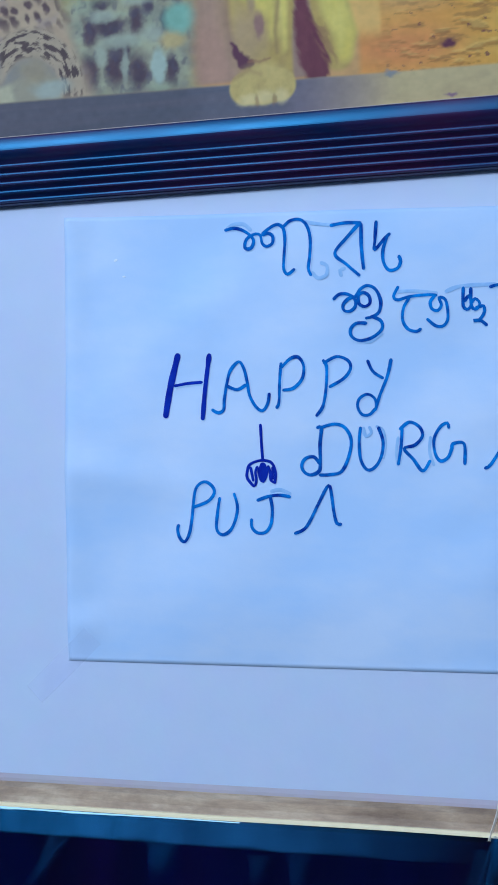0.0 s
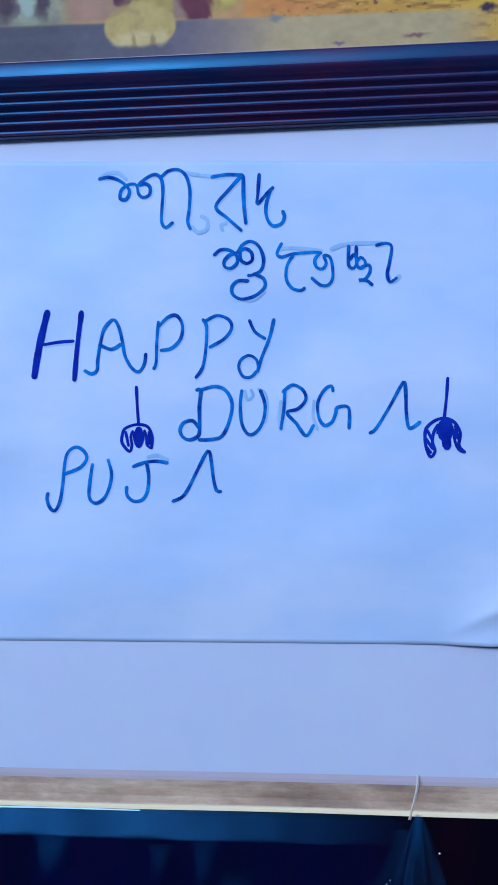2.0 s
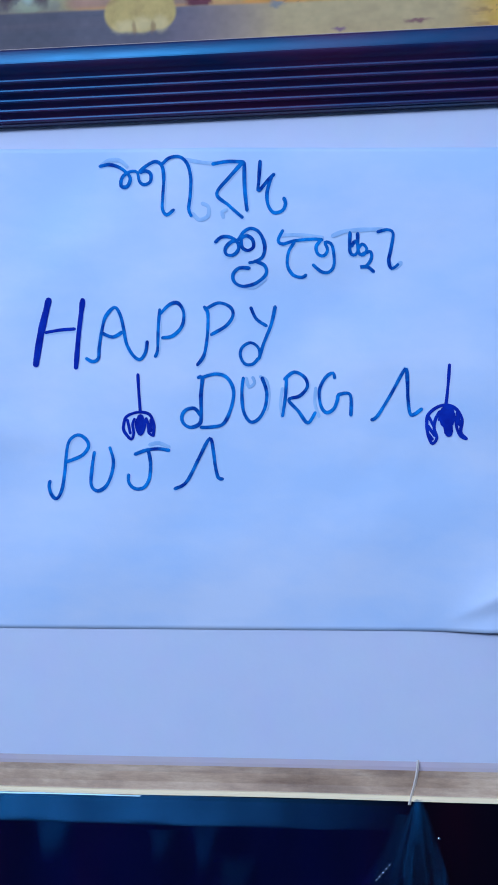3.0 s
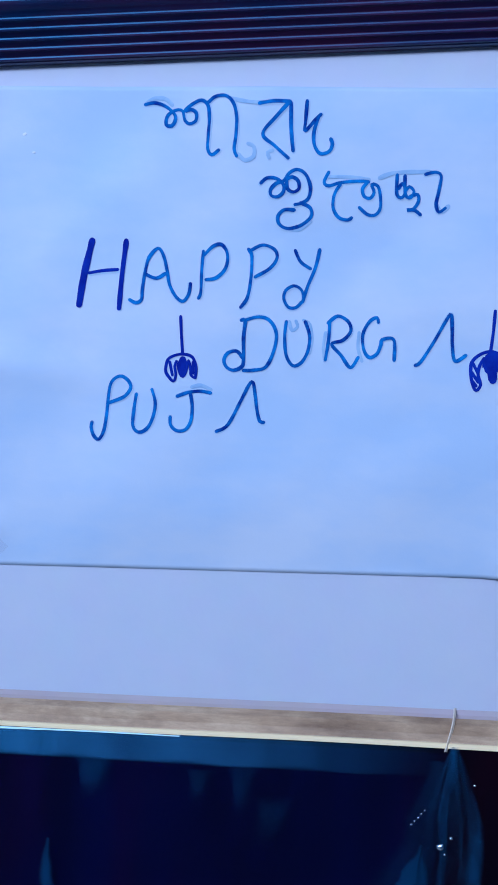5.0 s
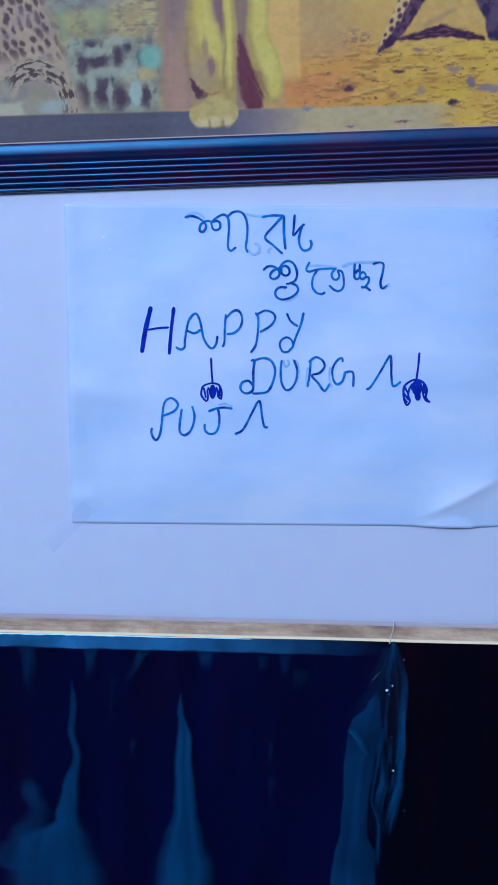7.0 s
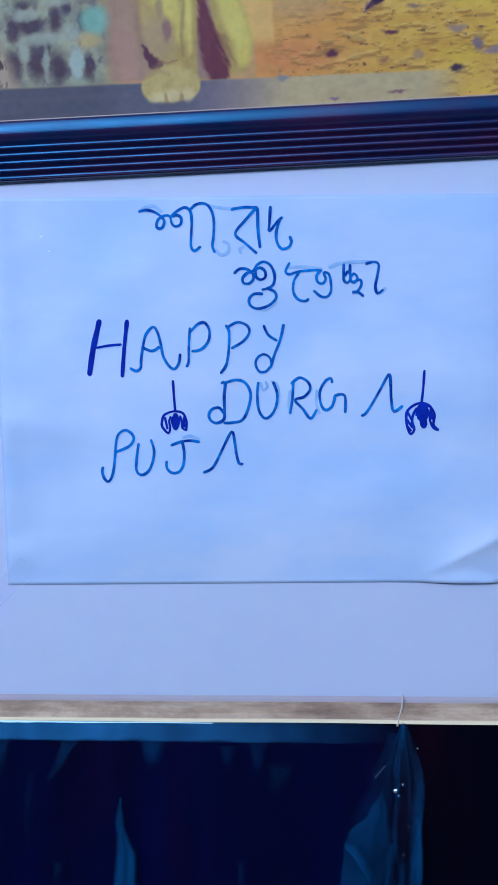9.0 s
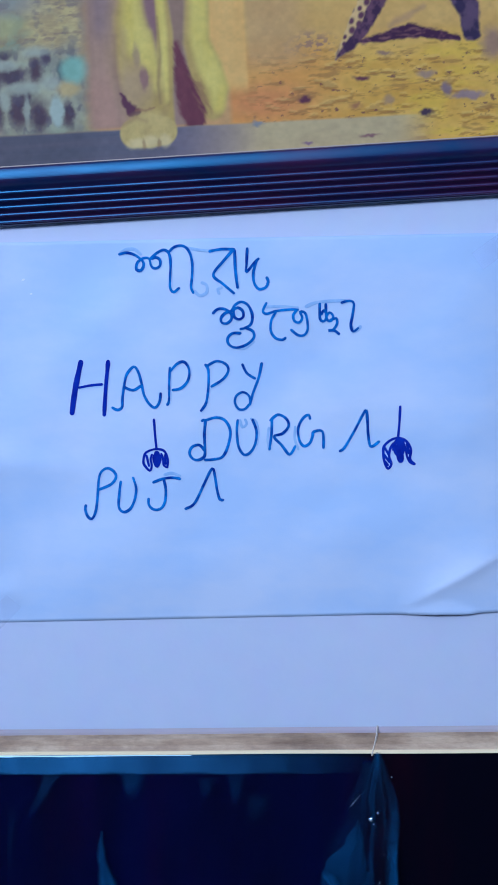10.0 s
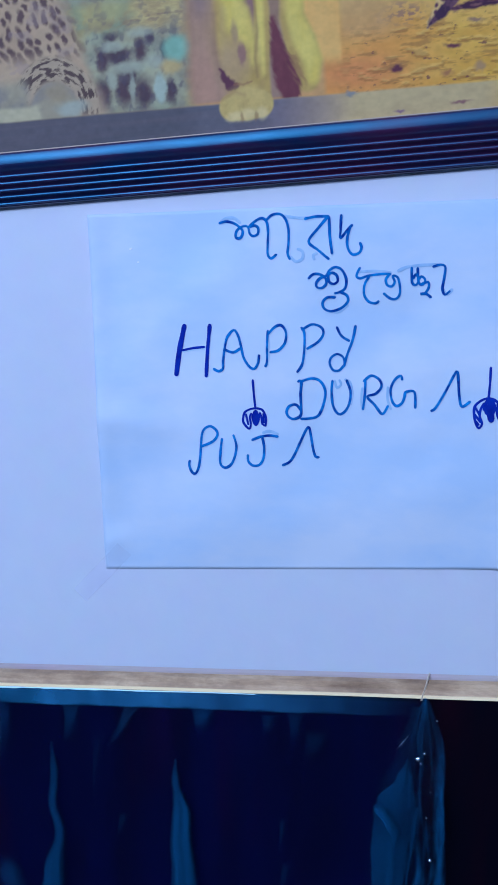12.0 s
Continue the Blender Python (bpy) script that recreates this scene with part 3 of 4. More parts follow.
def paper_mesh():
    nx, nz = 150, 106
    verts, faces = [], []
    for j in range(nz + 1):
        for i in range(nx + 1):
            x, z = PW * 1000 * i / nx, PH * 1000 * j / nz
            # the sheet was cut a little out of square along its foot
            z += (1 - z / (PH * 1000)) * (-0.3 + 1.1 * x / (PW * 1000))
            x -= 4.0 * (x / (PW * 1000)) ** 2 * z / (PH * 1000)
            verts.append((x / 1000, -relief(x, z), z / 1000))
    for j in range(nz):
        for i in range(nx):
            a = j * (nx + 1) + i
            faces.append((a, a + 1, a + nx + 2, a + nx + 1))
    ob = mesh_object("sheet", verts, faces, PAPER, sheet, smooth=True)
    ob.modifiers.new("thickness", "SOLIDIFY").thickness = 0.00018
    return ob


paper_mesh()


def spline(points, step=0.8):
    """Points along a smooth line through the given ones, about step millimetres apart."""
    out, k = [], len(points)
    for i in range(k - 1):
        p0, p1, p2, p3 = (Vector(points[max(0, min(k - 1, i + j - 1))]) for j in range(4))
        n = max(2, int((p2 - p1).length / step))
        for s in range(n):
            t = s / n
            out.append(0.5 * ((2 * p1) + (p2 - p0) * t + (2 * p0 - 5 * p1 + 4 * p2 - p3) * t * t + (3 * p1 - p0 - 3 * p2 + p3) * t ** 3))
    out.append(Vector(points[-1]))
    return out


PEN = random.Random(11)


def pen(name, widths, *strokes, parent=None):
    """Pen strokes in millimetres on the sheet, each a raised ribbon of ink with round ends."""
    verts, faces = [], []
    ink = {"faint_mark": FAINT_INK, "drawing": HEAVY_INK, "ink_bleed": BLEED, "white_fleck": FLECK}.get(name, HEAVY_INK if isinstance(widths, list) else INK)
    lift = {"faint_mark": 0.00022, "ink_bleed": 0.00016}.get(name, 0.00034)
    for k, stroke in enumerate(strokes):
        width = widths[k] if isinstance(widths, list) else widths
        line = spline(stroke)
        seed = PEN.uniform(0, 50)
        base = len(verts)
        lift += 0.00001
        for i, p in enumerate(line):
            d = (line[min(i + 1, len(line) - 1)] - line[max(i - 1, 0)]).normalized()
            n = Vector((-d.y, d.x))
            w = width / 2 * (1.10 + 0.28 * noise.noise(Vector((i * 0.16, seed, 0))))
            for k in (-1, -0.5, 0.5, 1):
                q = p + n * (w * k)
                verts.append((q.x / 1000, -relief(q.x, q.y) - lift - (0.00006 if abs(k) < 1 else 0), q.y / 1000))
            if i:
                b = base + 4 * (i - 1)
                faces += [(b + k, b + k + 1, b + k + 5, b + k + 4) for k in range(3)]
        for p, d in ((line[0], line[0] - line[1]), (line[-1], line[-1] - line[-2])):
            d = d.normalized()
            n = Vector((-d.y, d.x))
            c = len(verts)
            ring = [p + (d * math.sin(a) + n * math.cos(a)) * (width / 2) for a in (math.pi * s / 6 for s in range(7))]
            for q in [p] + ring:
                verts.append((q.x / 1000, -relief(q.x, q.y) - lift, q.y / 1000))
            faces += [(c, c + s + 1, c + s + 2) for s in range(6)]
    ob = mesh_object(name, verts, faces, ink, parent or sheet)
    for poly in ob.data.polygons:
        if poly.normal.y > 0:
            poly.flip()
    if name == "letter":
        du, dz = PEN.uniform(-0.35, 0.4), PEN.uniform(-0.4, 0.2)
        moved = [[(x + du, z + dz) for x, z in stroke] for stroke in strokes]
        pen("ink_bleed", 1.8, *moved, parent=ob)
    return ob


pen("letter", 1.35,
    [(76.9, 202.5), (81.1, 203.2), (85.6, 201.8), (89.3, 198.9), (90.1, 196.4), (88.6, 193.7), (86.1, 194.1), (86.7, 197.8), (90.1, 200.1), (93.1, 199.8), (94.1, 196), (96.1, 194.5), (98.8, 195.7), (99, 199), (96.8, 200.4), (94.1, 199.8), (97.5, 202.8), (101.2, 204.3), (103.9, 202.4), (104.7, 197.3), (104.3, 189.9), (104.1, 184), (105.9, 181.6), (108.8, 183.6)],
    [(104.2, 203.4), (107.1, 205.8), (111.6, 206.2), (114.9, 203.2), (116.4, 197.4), (116.2, 190), (115.5, 184.1), (116.6, 181.1)])
pen("letter", 1.45,
    [(126, 203), (132.4, 204), (139.1, 203.8)],
    [(138.7, 203.5), (133.2, 197.5), (127.7, 190.4), (132.9, 185.4), (138.6, 180.4)],
    [(139.5, 203.2), (139.7, 193.1), (140.7, 183.4)])
pen("letter", 1.4,
    [(146.3, 204.1), (145.8, 196), (145.7, 191.7), (150, 196.4), (152.2, 198.5)],
    [(151.3, 197.7), (149.4, 191.2), (149.8, 185.6), (152.3, 182.3), (156, 183.2), (157.3, 186.1), (156.6, 188.4)])
pen("letter", 1.4,
    [(127.2, 169.9), (129.6, 171.9), (133.3, 171.9), (136.6, 169.7), (137, 166.5), (134.6, 164.2), (131.8, 164.6), (131.4, 167.1), (133.7, 169.7), (136.9, 170.8), (139.3, 174.1), (142.6, 175.6), (146.2, 173.7), (148.4, 168.5), (147.6, 163.6), (144.4, 161.5), (142, 161)],
    [(138.2, 171.3), (138.6, 167.6), (141.1, 166.2), (143.5, 167.7), (143.1, 170.9), (140.5, 172.5), (138.2, 171.3)],
    [(144.4, 161.7), (148.5, 159.6), (148.9, 155.9), (144.5, 152.2), (138.8, 150.9), (135.2, 152.9), (134.8, 156.2), (137.4, 158.7), (141.7, 158.7)])
pen("letter", 1.3,
    [(156.1, 174.6), (154.2, 170.5), (156.2, 168.9), (161.4, 170.3), (169.5, 171), (173.1, 170.7)],
    [(161.1, 169.5), (158.7, 165.4), (158.3, 159.7), (160.8, 155.7), (164.6, 154.7), (166.2, 155.7)],
    [(172.5, 170.4), (170.6, 167.9), (171.3, 164.7), (173.9, 163.9), (175.5, 166.4), (174.4, 169.6), (176.9, 169.1), (178.1, 165.6), (178.3, 159.9), (176.3, 157), (173, 157.1), (169.4, 160)])
pen("letter", 1.35,
    [(185.1, 173.8), (185.2, 165.7), (187.5, 164.4), (188.8, 167.3), (187.4, 170.2), (185.9, 168.1)],
    [(188.4, 173.5), (188.8, 165.7), (191.1, 164.4), (192.4, 167), (190.4, 169), (188.8, 167.3)],
    [(190.8, 164.9), (194, 165.7), (194.4, 162.8), (192.2, 159.6), (189.6, 159.2), (192.8, 159.2), (195.4, 157.3)],
    [(197.1, 174.2), (201.2, 175.1), (203.6, 173.6), (202.9, 167.5), (201.9, 161.8), (203.2, 158.5), (205.8, 160.2)])
pen("letter", [2.7, 1.2, 2.0],
    [(54.3, 144.6), (50.7, 129.9), (48.5, 116.9)],
    [(52.9, 130.7), (59.2, 131.8), (65.7, 132.3)],
    [(69.3, 144.7), (67.5, 130.1), (66.2, 115.6)])
pen("letter", 1.35,
    [(70.9, 119.4), (73.6, 118.1), (76.1, 119.5), (76.5, 124.2), (77.7, 131.7), (79.4, 137.7), (83.3, 141.6), (85.7, 138.5), (87.2, 132.6), (88.5, 125.9), (91.5, 120.7), (94.5, 119.1), (96.8, 122.3), (97.5, 126.7)],
    [(77.7, 130.5), (82.5, 128.8), (86.6, 130.9)])
pen("letter", 1.35,
    [(102.9, 140.6), (102.3, 132), (102, 123.1), (101, 120.5)],
    [(103.3, 139), (107, 142.8), (110.7, 143.6), (113.3, 139.6), (112.6, 133.6), (108.7, 129.4), (104.2, 128.5)])
pen("letter", 1.35,
    [(122.3, 141.9), (123.8, 138.9), (123.6, 129.3), (122.2, 121.1), (119.4, 116.9)],
    [(122.7, 140.9), (128.3, 143.7), (133.4, 142), (134.7, 138.3), (131.7, 133.8), (125.4, 130)])
pen("letter", 1.35,
    [(142.5, 141.6), (144.9, 136.8), (149.2, 133.9)],
    [(153, 142.1), (151.3, 134.4), (148.1, 126.2), (146.1, 119.6)],
    [(146.5, 120.5), (145.7, 124.5), (142.4, 126.5), (138.8, 124.5), (138, 120.9), (140, 117.3), (143.3, 117.2), (145.7, 119.6)])
pen("letter", 1.4,
    [(119.8, 111.3), (121.5, 111.1), (120.9, 103.9), (121, 94.9), (120.3, 91.2), (116.5, 89.6), (113.5, 91.1), (112.5, 94.1), (114.2, 97.1), (118, 97.9), (120.7, 94.9)],
    [(121.5, 111.4), (127.5, 112.9), (132.3, 111.2), (135.1, 105.6), (134, 98.1), (130.7, 91.3), (125.5, 89.8), (121, 89.6)])
pen("letter", 1.4,
    [(139.3, 111.1), (138.7, 104.8), (139.5, 96.6), (142.5, 92.1), (146.1, 93.5), (148.8, 98.4), (149.5, 105), (147.5, 111.2)])
pen("letter", 1.4,
    [(158.1, 111.6), (157.7, 103.4), (156.5, 94.9)],
    [(157.3, 110.8), (161.4, 113.8), (165.8, 111.7), (167.2, 107.6), (163.9, 103.5), (159.1, 101.8), (163.2, 97), (167.4, 91.8), (170.6, 96.2)])
pen("letter", 1.4,
    [(178.9, 111.5), (178.2, 113.5), (175, 111.5), (172.4, 106.1), (173, 99.5), (175.5, 96.3), (178.7, 98), (180.3, 102.1), (180.8, 104.1), (185.7, 104.1), (186.1, 95.3)])
pen("letter", 1.4,
    [(195.2, 93.3), (197.6, 95), (203.1, 104), (207.9, 113.1), (209.8, 115.2), (210.4, 109), (210.7, 102.5), (212.1, 95.5), (216.6, 98)])
pen("letter", 1.4,
    [(54.4, 65.5), (54, 63.3), (55.2, 59.5), (57.5, 58), (59.7, 61.8), (60.9, 68.6), (61.6, 76.1), (62.6, 82.2), (64.8, 85.2), (67.8, 86), (70.8, 83.8), (71.6, 80.8), (68.6, 77), (61.9, 74.2)])
pen("letter", 1.4,
    [(74.2, 78.4), (73.2, 71.8), (72.8, 64.3), (75.5, 61.6), (79.3, 63.6), (81.8, 68.9), (82.6, 74.9), (81.1, 80.5)])
pen("letter", 1.4,
    [(92.2, 77.8), (97.2, 79.6), (102.4, 80.2), (106.9, 79.5)],
    [(97.9, 79.7), (98.9, 73.7), (98.3, 66.9), (95.8, 63.1), (92, 62.8), (89.5, 65.3), (89.3, 68.7)])
pen("letter", 1.4,
    [(109.6, 62.7), (114.5, 65.6), (119.7, 75.5), (123.4, 83), (125.3, 84.5), (126.4, 78.5), (127.2, 72.6), (128.5, 67.6), (130.3, 67.1)])
pen("drawing", [1.2, 1.2, 1.2, 1.2, 1.2, 1.2, 1.2, 3.0],
    [(93.4, 112.5), (93.8, 104.3), (94.4, 96.1)],
    [(87, 90), (88, 93.8), (91, 95.6), (94.7, 96.2), (98.5, 95.1), (100.3, 90.9), (100.1, 86)],
    [(87, 90), (87.3, 87.8), (90.4, 84.3), (91.5, 87.1), (91, 90.8), (91.8, 93.1)],
    [(100.1, 86), (98.1, 87.1), (97.8, 90.9), (97, 93.4)],
    [(94.5, 94.6), (92.5, 91.6), (93.3, 87.8), (94.5, 86.4), (95.7, 88.3), (96.3, 91.6), (94.5, 94.6)],
    [(88.8, 92.7), (90, 87)],
    [(99, 92.8), (99, 87.9)],
    [(94.5, 93.8), (94.4, 87.7)])
pen("drawing", [1.3, 1.3, 1.3, 1.3, 1.3, 1.3, 1.3, 1.3, 6.4, 3.4],
    [(228.3, 117.1), (227.8, 108.4), (227, 99.8)],
    [(218.9, 90.3), (219.3, 95.2), (222.8, 98.6), (227, 99.8), (231.3, 98.2), (234, 93.8), (233.6, 88.1), (236.1, 85.3)],
    [(218.9, 90.3), (219.7, 86.2), (221.4, 83), (223.3, 85.5), (222.1, 89.6), (222.6, 93.6), (224.4, 96.9)],
    [(231.3, 94.6), (231.9, 89.7), (233.6, 86.4), (236.1, 85.3)],
    [(219.9, 94.4), (222, 90.4)],
    [(219.3, 90.8), (222.3, 86.6)],
    [(219.7, 87.1), (221.4, 85)],
    [(231.9, 96.5), (233, 91.3)],
    [(227.6, 96.5), (227.6, 92.9)],
    [(227.6, 93.7), (228.4, 87.7)])
pen("faint_mark", 1.6, [(117.4, 181.9), (120.1, 179.4), (123.8, 180.9), (124, 184.9), (121.5, 186.3)])
pen("faint_mark", 1.6, [(113.8, 205), (122, 203.6), (128, 203.4)])
pen("faint_mark", 1.6, [(130.5, 180.5), (130, 182.7), (131.9, 183.5)])
pen("faint_mark", 1.6, [(98.6, 81.9), (102.4, 82.7), (106.9, 81)])
pen("faint_mark", 1.6, [(77.7, 203.2), (81.1, 205), (85.6, 204.8), (88.6, 202.3)])
pen("faint_mark", 1.7, [(155.2, 172.6), (163, 172.7), (173.1, 171.7)])
pen("faint_mark", 1.7, [(177.7, 172.4), (184.1, 174.6), (197.1, 175.2), (200.4, 174.7)])
pen("faint_mark", 1.7, [(201.9, 161.8), (204.2, 158.6), (207.1, 161)])
pen("faint_mark", 1.3, [(140.6, 111.1), (141.8, 107.3), (144.2, 109), (143.4, 111.4)])
pen("faint_mark", 1.3, [(146.7, 111.8), (149.5, 109.9), (150.5, 103.3), (149.6, 97.6)])
pen("faint_mark", 1.3, [(137.2, 151.3), (143.7, 150.3), (148.9, 153.9)])
pen("faint_mark", 1.3, [(156.2, 94.4), (155.5, 100.1), (156.4, 106.7)])
pen("faint_mark", 1.3, [(170.8, 106.9), (170.5, 100.3), (172.3, 94.6)])
pen("white_fleck", 0.9, [(24, 189.5), (24.9, 190)])
pen("white_fleck", 0.7, [(28, 182), (28.8, 182.1)])

def tape_material():
    m = mat("clear_tape", (0.52, 0.52, 0.66), 0.35, spec=0.3)
    nodes = m.node_tree.nodes
    clear, mixer = nodes.new("ShaderNodeBsdfTransparent"), nodes.new("ShaderNodeMixShader")
    n = noise_tex(m, coords(m), 22, 2)
    r = ramp(m, n, "Fac", [(0.3, (0.04, 0.04, 0.04)), (0.7, (0.26, 0.26, 0.26))])
    link(m, r, "Color", mixer, "Fac")
    link(m, clear, "BSDF", mixer, 1)
    link(m, bsdf(m), "BSDF", mixer, 2)
    link(m, mixer, "Shader", nodes["Material Output"], "Surface")
    return m


TAPE = tape_material()


def tape(corner_x, corner_z, angle, length, width, label):
    """A strip of clear tape over a corner of the sheet, half on the paper and half on the wall."""
    verts, faces = [], []
    nx, nz = 36, 12
    ca, sa = math.cos(radians(angle)), math.sin(radians(angle))
    for j in range(nz + 1):
        for i in range(nx + 1):
            a, b = (i / nx - 0.62) * length, (j / nz - 0.5) * width
            x, z = corner_x + a * ca - b * sa, corner_z + a * sa + b * ca
            inside = min(x, z, PH * 1000 - z)
            t = min(1.0, max(0.0, inside / 5 + 1.0))
            off = t * (relief(max(0, x), min(210, max(0, z))) + 0.0006) + (1 - t) * 0.0002
            verts.append((PX + x / 1000, -off, PZ + z / 1000))
    for j in range(nz):
        for i in range(nx):
            k = j * (nx + 1) + i
            faces.append((k, k + 1, k + nx + 2, k + nx + 1))
    ob = mesh_object("tape_strip", verts, faces, TAPE, smooth=True)
    ob.visible_shadow = False
    return tagged(ob, label, "tape", "tape on the paper sheet")


tape(1, 1, 45, 42, 11, "clear sticky tape over the lower corner of the paper")
tape(284, 206, 35, 28, 11, "clear sticky tape over the upper corner of the paper")

# ---- dark board with a beige edge, in front of the wall ----
board = empty("panel_board", pose(0.1405, -0.2409, 0, 0, 0, -6.71),
              "dark laminated upright board with beige rounded edge and clinging clear film", "board")
BT, BSLOPE = 1.1939, 0.0374
BL, BR = -0.75, 0.75


def strip(name, ring, material, label="", cuts=48, wobble=0.0, ends=(BL, BR)):
    """A long bar along the board; ring holds y and z from its sloping front top edge."""
    verts, faces = [], []
    k = len(ring)
    for i in range(cuts + 1):
        x = ends[0] + (ends[1] - ends[0]) * i / cuts
        top = BT + BSLOPE * x + wobble * noise.noise(Vector((x * 14, ring[0][0] * 90, 2.0)))
        verts += [(x, y, top + z if z > -0.5 else 0.0) for y, z in ring]
    for i in range(cuts):
        for j in range(k):
            a, c = i * k + j, i * k + (j + 1) % k
            faces.append((a, c, c + k, a + k))
    faces += [tuple(range(k))[::-1], tuple(range(cuts * k, cuts * k + k))]
    return mesh_object(name, verts, faces, material, board, label)


strip("panel", [(0.0010, -1.0), (0.0125, -1.0), (0.0125, 0.0), (0.0010, -0.0012)], DARK, "dark blue-black laminate face")
strip("capping", [(0.0006, -0.0010), (0.0096, 0.0006), (0.0092, 0.0036), (0.0080, 0.0040), (0.0050, 0.0033), (0.0022, 0.0018), (0.0010, 0.0004)], BEIGE, "beige wooden rounded edge", 120, 0.0003)
strip("back_lip", [(0.0094, 0.0000), (0.0124, 0.0), (0.0122, 0.0045), (0.0108, 0.0054), (0.0097, 0.0044)], LIPWOOD, "pale grey back lip of the edge", 120, 0.0003)
# the highlight on the front corner, put in as a pale strip
strip("arris", [(-0.0002, -0.0008), (0.0008, -0.0009), (0.0011, 0.0002), (0.0004, 0.0002), (-0.0001, -0.0003)], ARRIS_HIGHLIGHT, "front edge strip coloured pale for its highlight", 260, 0.0005)


def film(name, x0, x1, top, length, shape, material, parent, label="", cell=0.0028):
    """Thin plastic that hangs down the face of the board; shape gives its stand-off, its sideways shift and its haze."""
    nx, nz = max(8, int((x1 - x0) / cell)), max(10, int(length / cell / 1.3))
    verts, faces, haze = [], [], []
    for j in range(nz + 1):
        for i in range(nx + 1):
            s, t = i / nx, j / nz
            off, shift, h = shape(s, t, x0 + (x1 - x0) * s, length * t)
            x = x0 + (x1 - x0) * s + shift
            verts.append((x, -off, BT + BSLOPE * x - top - length * t))
            haze += [h, h, h, 1.0]
    for j in range(nz):
        for i in range(nx):
            a = j * (nx + 1) + i
            faces.append((a, a + 1, a + nx + 2, a + nx + 1))
    ob = mesh_object(name, verts, faces, material, parent, label, smooth=True)
    layer = ob.data.color_attributes.new("haze", "FLOAT_COLOR", "POINT")
    layer.data.foreach_set("color", haze)
    return ob


def clamp(x):
    return max(0.0, min(1.0, x))


def cling(s, t, x, d):
    w = noise.noise(Vector((x * 32 + 4, d * 5, 4))) + 0.5 * noise.noise(Vector((x * 80, d * 16 + 4, 3)))
    return 0.0008 + 0.0008 * min(1, d / 0.03) * (w + 1.0), 0.0, (0.65 + 0.35 * clamp(0.5 + w)) * clamp((0.004 - x) / 0.014)


sheeting = film("film", BL, 0.004, 0.0018, 0.32, cling, FILM, board, "clear clinging plastic film")


def tongue(name, rows, seed, blur, label="", cell=0.0011, lift=0.0032, spread=0.28):
    """A blue reflection in the loose film, painted as a hazy patch. Rows: depth below the edge, left end, right end
    (mm) and strength.
    """
    rows = [(1.05 * d, 1.025 * a, 1.025 * b, p) for d, a, b, p in rows]
    d0, d1 = rows[0][0], rows[-1][0]
    lo, hi = min(r[1] for r in rows) / 1000, max(r[2] for r in rows) / 1000

    def shape(s, t, x, d):
        mm = d0 + (d1 - d0) * t
        k = next(i for i in range(len(rows) - 1) if mm <= rows[i + 1][0] + 1e-6)
        f = clamp((mm - rows[k][0]) / (rows[k + 1][0] - rows[k][0]))
        f = f * f * (3 - 2 * f)
        left, right, power = (rows[k][i] + (rows[k + 1][i] - rows[k][i]) * f for i in (1, 2, 3))
        sway = 0.9 * noise.noise(Vector((seed, mm / 14, 2.0))) + 0.5 * noise.noise(Vector((seed, mm / 5, 9.0)))
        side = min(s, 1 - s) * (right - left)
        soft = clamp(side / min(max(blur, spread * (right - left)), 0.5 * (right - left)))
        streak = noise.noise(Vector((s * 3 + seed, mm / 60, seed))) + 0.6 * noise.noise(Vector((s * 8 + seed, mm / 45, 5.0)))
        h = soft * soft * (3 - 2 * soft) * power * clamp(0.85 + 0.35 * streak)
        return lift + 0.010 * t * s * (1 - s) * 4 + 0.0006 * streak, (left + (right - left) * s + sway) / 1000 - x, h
    return film(name, lo, hi, d0 / 1000, (d1 - d0) / 1000, shape, SHEEN, sheeting, label, cell)


tongue("film_sheen", [(22, -150, -148, 0.2), (34, -151.5, -146.5, 0.7), (47, -152, -146.5, 0.8), (60, -150.5, -144, 0.85), (76, -156, -145, 0.9), (92, -160, -145, 0.95),
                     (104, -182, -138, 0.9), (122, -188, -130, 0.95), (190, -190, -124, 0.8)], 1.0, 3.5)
tongue("film_sheen", [(70, -176, -168, 0.0), (78, -178, -164, 0.45), (88, -174, -158, 0.25), (100, -184, -160, 0.5), (115, -196, -160, 0.4)], 4.0, 6.0)
tongue("film_sheen", [(27, -97, -95.5, 0.5), (36, -98.5, -94, 0.9), (51, -99.5, -90, 1.0), (68, -100.5, -89, 1.0), (85, -101, -87, 1.0), (100, -106, -83, 0.95),
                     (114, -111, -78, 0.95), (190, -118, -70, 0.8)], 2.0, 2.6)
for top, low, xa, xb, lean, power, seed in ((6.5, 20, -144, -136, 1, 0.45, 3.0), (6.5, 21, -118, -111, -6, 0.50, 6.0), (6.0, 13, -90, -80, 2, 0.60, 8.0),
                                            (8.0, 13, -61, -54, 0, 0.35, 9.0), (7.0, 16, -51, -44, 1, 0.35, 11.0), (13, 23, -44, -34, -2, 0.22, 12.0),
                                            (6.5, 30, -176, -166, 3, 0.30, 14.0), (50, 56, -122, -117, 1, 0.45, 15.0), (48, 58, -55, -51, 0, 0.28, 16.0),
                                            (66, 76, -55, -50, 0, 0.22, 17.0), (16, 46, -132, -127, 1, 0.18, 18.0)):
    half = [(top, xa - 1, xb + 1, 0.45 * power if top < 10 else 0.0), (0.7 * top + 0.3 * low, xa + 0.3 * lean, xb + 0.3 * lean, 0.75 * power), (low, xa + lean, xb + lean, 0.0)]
    tongue("film_sheen", half, seed, 3.5, cell=0.0009, lift=0.0028)


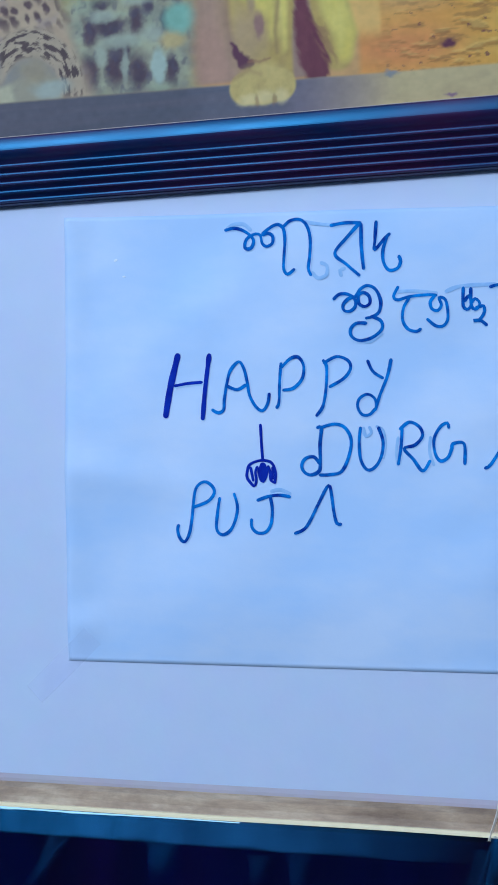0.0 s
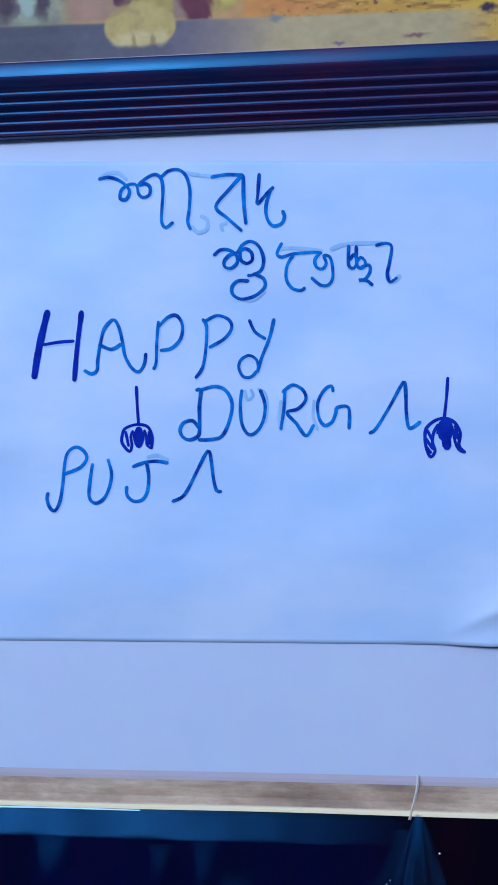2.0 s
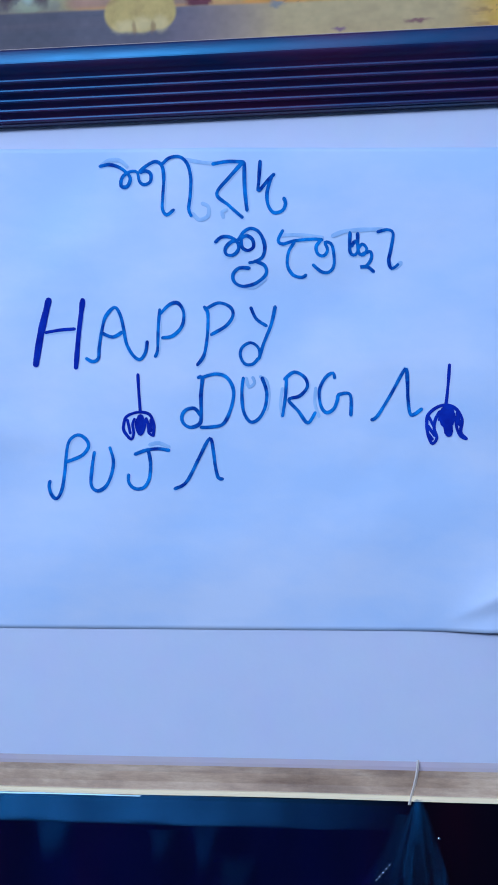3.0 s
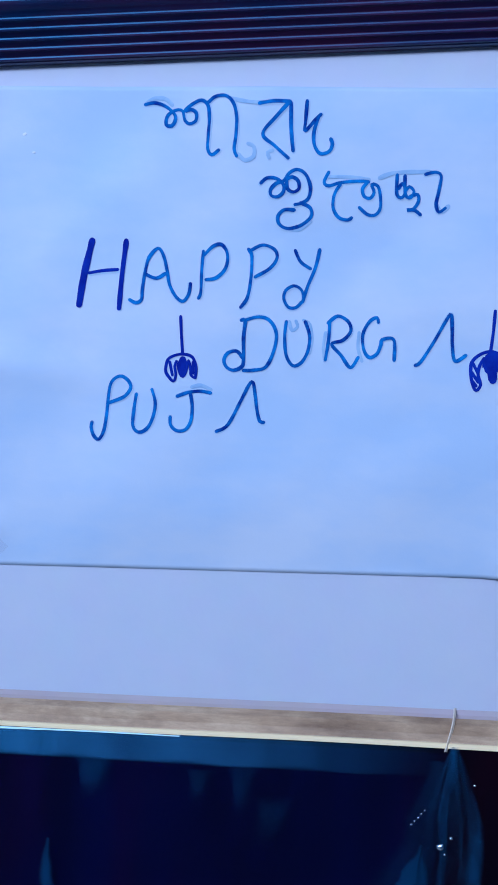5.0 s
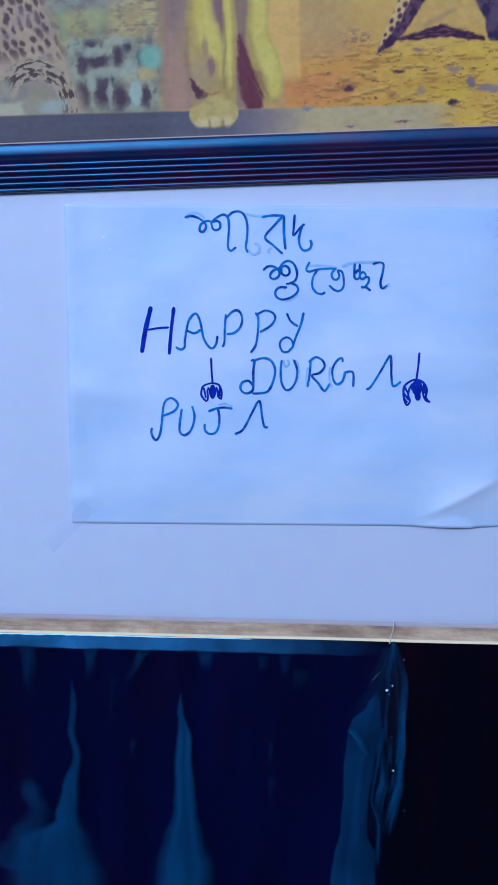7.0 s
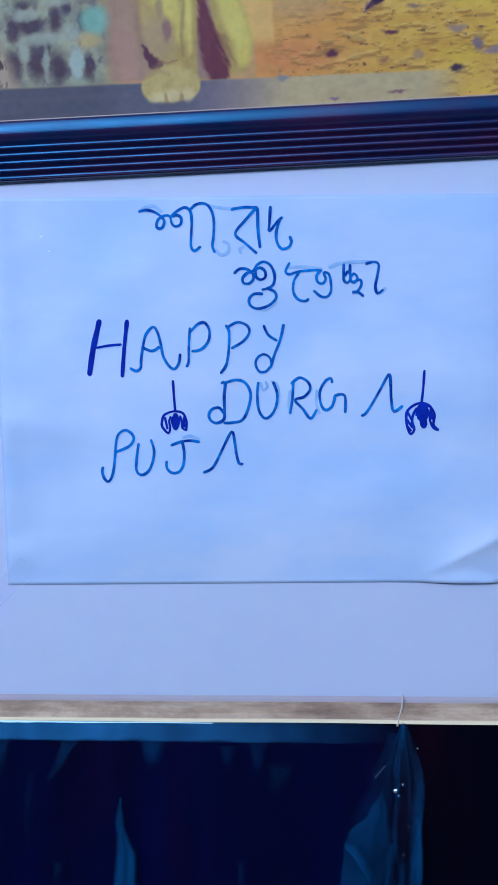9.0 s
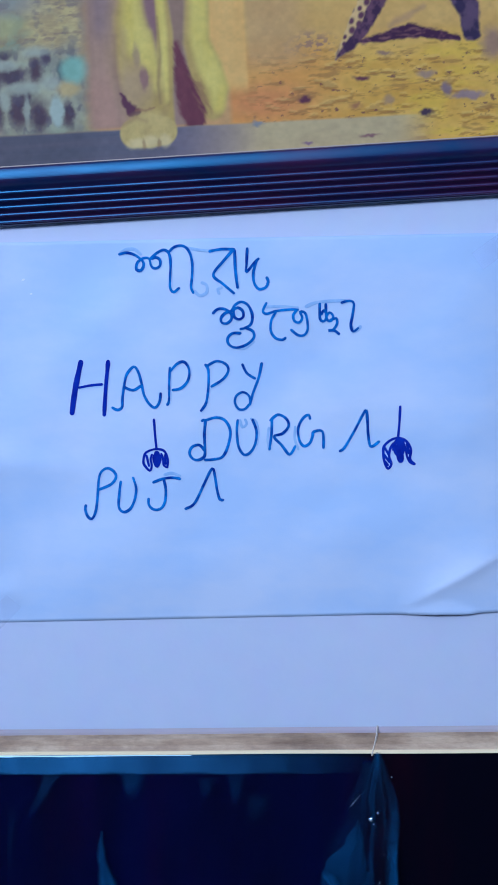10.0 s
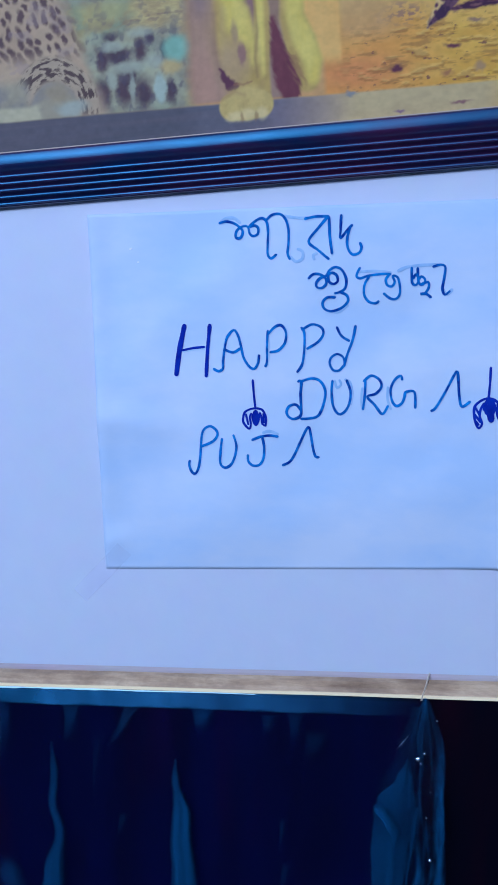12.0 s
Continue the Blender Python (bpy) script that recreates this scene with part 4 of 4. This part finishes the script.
def lip_slack(s, t, x, d):
    """Slack film bent over the edge; its painted teal reflection thins out towards the gathered end."""
    n = noise.noise(Vector((x * 40, 0.4 * t, 6.0))) + 0.5 * noise.noise(Vector((x * 130, 0.5 * t, 2.0)))
    foot = clamp((1 - t) * 9 + 1.2 * noise.noise(Vector((x * 70, 3.0, 1.0))))
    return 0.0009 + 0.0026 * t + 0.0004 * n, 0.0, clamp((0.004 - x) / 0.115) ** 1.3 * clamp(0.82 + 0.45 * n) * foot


film("film_lip", BL, 0.002, 0.0006, 0.0064, lip_slack, LIP, sheeting, "slack film bent over the top edge, teal reflection painted in", cell=0.0011)


def lip_edge():
    """The highlight on the upper fold of the slack film, built as a pale strip in uneven lengths along the edge."""
    verts, faces = [], []
    n = 420
    for i in range(n + 1):
        x = -0.30 + 0.235 * i / n
        k = noise.noise(Vector((x * 60, 1.0, 7.0))) + 0.5 * noise.noise(Vector((x * 190, 2.0, 7.0)))
        thick = 0.0009 * clamp(0.75 + 0.8 * k) * clamp((-0.066 - x) / 0.06) + 0.00002
        z = BT + BSLOPE * x - 0.0005 + 0.0003 * noise.noise(Vector((x * 25, 4.0, 2.0)))
        verts += [(x, -0.0011, z), (x, -0.0019, z - 0.4 * thick), (x, -0.0012, z - thick)]
        if i:
            a = 3 * (i - 1)
            faces += [(a, a + 1, a + 4, a + 3), (a + 1, a + 2, a + 5, a + 4)]
    return mesh_object("film_rim_highlight", verts, faces, RIM_HIGHLIGHT, sheeting, "highlight on the film's upper fold, built as pale strip", smooth=True)


lip_edge()

# loose tongue of film beside the gathered end: a pointed top, a bright crease across it, a split foot; its blue
# reflection is painted as haze
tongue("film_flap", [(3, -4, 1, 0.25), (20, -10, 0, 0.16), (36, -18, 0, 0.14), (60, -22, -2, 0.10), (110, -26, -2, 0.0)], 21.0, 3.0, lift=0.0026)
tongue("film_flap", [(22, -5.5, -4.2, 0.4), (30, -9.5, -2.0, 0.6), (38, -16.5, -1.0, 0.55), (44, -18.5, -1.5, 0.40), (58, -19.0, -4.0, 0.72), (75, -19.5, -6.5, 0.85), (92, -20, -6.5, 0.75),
                     (104, -23, -2.0, 0.65), (120, -24, -1.0, 0.85), (190, -27, -2.0, 0.8)], 22.0, 1.3, "loose tongue of film with painted pale blue sheen", 0.0007, 0.0044, 0.07)
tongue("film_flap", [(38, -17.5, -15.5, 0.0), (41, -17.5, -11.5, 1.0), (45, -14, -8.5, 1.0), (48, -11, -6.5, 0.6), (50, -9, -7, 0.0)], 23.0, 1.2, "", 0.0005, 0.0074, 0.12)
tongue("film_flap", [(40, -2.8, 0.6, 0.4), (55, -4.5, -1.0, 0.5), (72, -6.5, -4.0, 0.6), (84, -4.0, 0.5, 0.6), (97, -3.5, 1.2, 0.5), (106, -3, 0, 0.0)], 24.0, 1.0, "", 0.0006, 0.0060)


def gather(s, t, x, d):
    """The bunched end of the film, pinched at the edge and in tight upright pleats below."""
    mm = d * 1000 - 1.0
    w = math.sin(s * 13 + 3 * t) * 0.6 + noise.noise(Vector((s * 9, t * 14, 7.0))) + 0.6 * noise.noise(Vector((s * 20, t * 40, 9.0)))
    wide = 0.16 + 0.84 * clamp(mm / 16) ** 0.8
    streak = noise.noise(Vector((s * 7, mm / 22, 2.5))) + 0.7 * noise.noise(Vector((s * 17, mm / 13, 6.5)))
    # rim, top and left paint highlights on the pleats through the haze
    rim = math.exp(-((s - 0.85) / 0.13) ** 2) * clamp((mm - 8) / 14) * (0.55 + 0.45 * clamp((82 - mm) / 12))
    top = math.exp(-max(0.0, mm) / 8) * math.exp(-((s - 0.45) / 0.32) ** 2)
    left = math.exp(-((s - 0.22) / 0.10) ** 2) * clamp((mm - 55) / 14) * clamp((86 - mm) / 10)
    h = clamp(0.04 + 0.40 * max(0.0, streak) + 0.75 * rim * (0.8 + 0.5 * streak) + 0.8 * top + 0.6 * left) * clamp((98 - mm) / 14) * clamp(min(s, 1 - s) * 12)
    shift = (0.45 - s) * 0.014 * (1 - wide) - 0.004 * clamp((mm - 70) / 25)
    return 0.0036 + 0.0020 * wide * (w + 1.2), shift + 0.0007 * noise.noise(Vector((2, mm / 15, 1))), h


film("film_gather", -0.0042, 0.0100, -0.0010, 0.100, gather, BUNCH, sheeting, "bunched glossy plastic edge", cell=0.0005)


def glint(x, d, size, seed):
    """A glint on the gathered plastic, built as a small crumpled mirror-bright blob."""
    bm = bmesh.new()
    bmesh.ops.create_icosphere(bm, subdivisions=2, radius=1)
    for v in bm.verts:
        k = 1 + 0.5 * noise.noise(v.co * 1.7 + Vector((seed, 0, 0)))
        v.co = Vector((x + v.co.x * size * 0.9 * k, -0.0098 + v.co.y * size * 0.4 * k, BT + BSLOPE * x - d + v.co.z * size * 0.7 * k))
    return part("film_glint", bm, GLINT_METAL, sheeting, smooth=True)


GLINT_METAL = mat("mirror_glint", (0.75, 0.90, 1.0), 0.18, metal=1.0)
for n, (x, d, size) in enumerate(((0.0, 20.5, 1.1), (2.3, 18.3, 0.55), (4.2, 59.5, 0.85), (7.2, 5.7, 0.40), (2.9, 43, 0.40), (4.6, 33, 0.30), (-6.9, 15.6, 0.32), (-6.2, 14.8, 0.30),
                                  (-5.4, 13.9, 0.32), (-4.7, 13.0, 0.30), (-3.9, 12.1, 0.28), (10.2, 79, 0.35), (1.0, 22.2, 0.40), (-36, 86.9, 0.35))):
    glint(x / 1000, 0.00103 * d, size / 1000, n * 3.1)


CREASE = mat("pale_film_crease", (0.88, 0.74, 0.58), 0.4)


def crease():
    """A thin pale fold of film that runs over the rounded edge."""
    verts, faces = [], []
    n = 26
    for i in range(n + 1):
        t = i / n
        x = 0.0002 + 0.0022 * t + 0.0005 * math.sin(t * 4)
        y = -0.0009 + 0.0120 * t
        z = BT + BSLOPE * x - 0.0014 + 0.0070 * math.sin(min(1.0, t * 1.05) * math.pi / 2) ** 0.8
        for dx, dy in ((-0.00035, 0.0003), (0.0, -0.0004), (0.00035, 0.0003)):
            verts.append((x + dx, y + dy, z - dy * 0.6))
    for i in range(n):
        for k in range(2):
            a = i * 3 + k
            faces.append((a, a + 1, a + 4, a + 3))
    return mesh_object("film_crease", verts, faces, CREASE, sheeting)


crease()
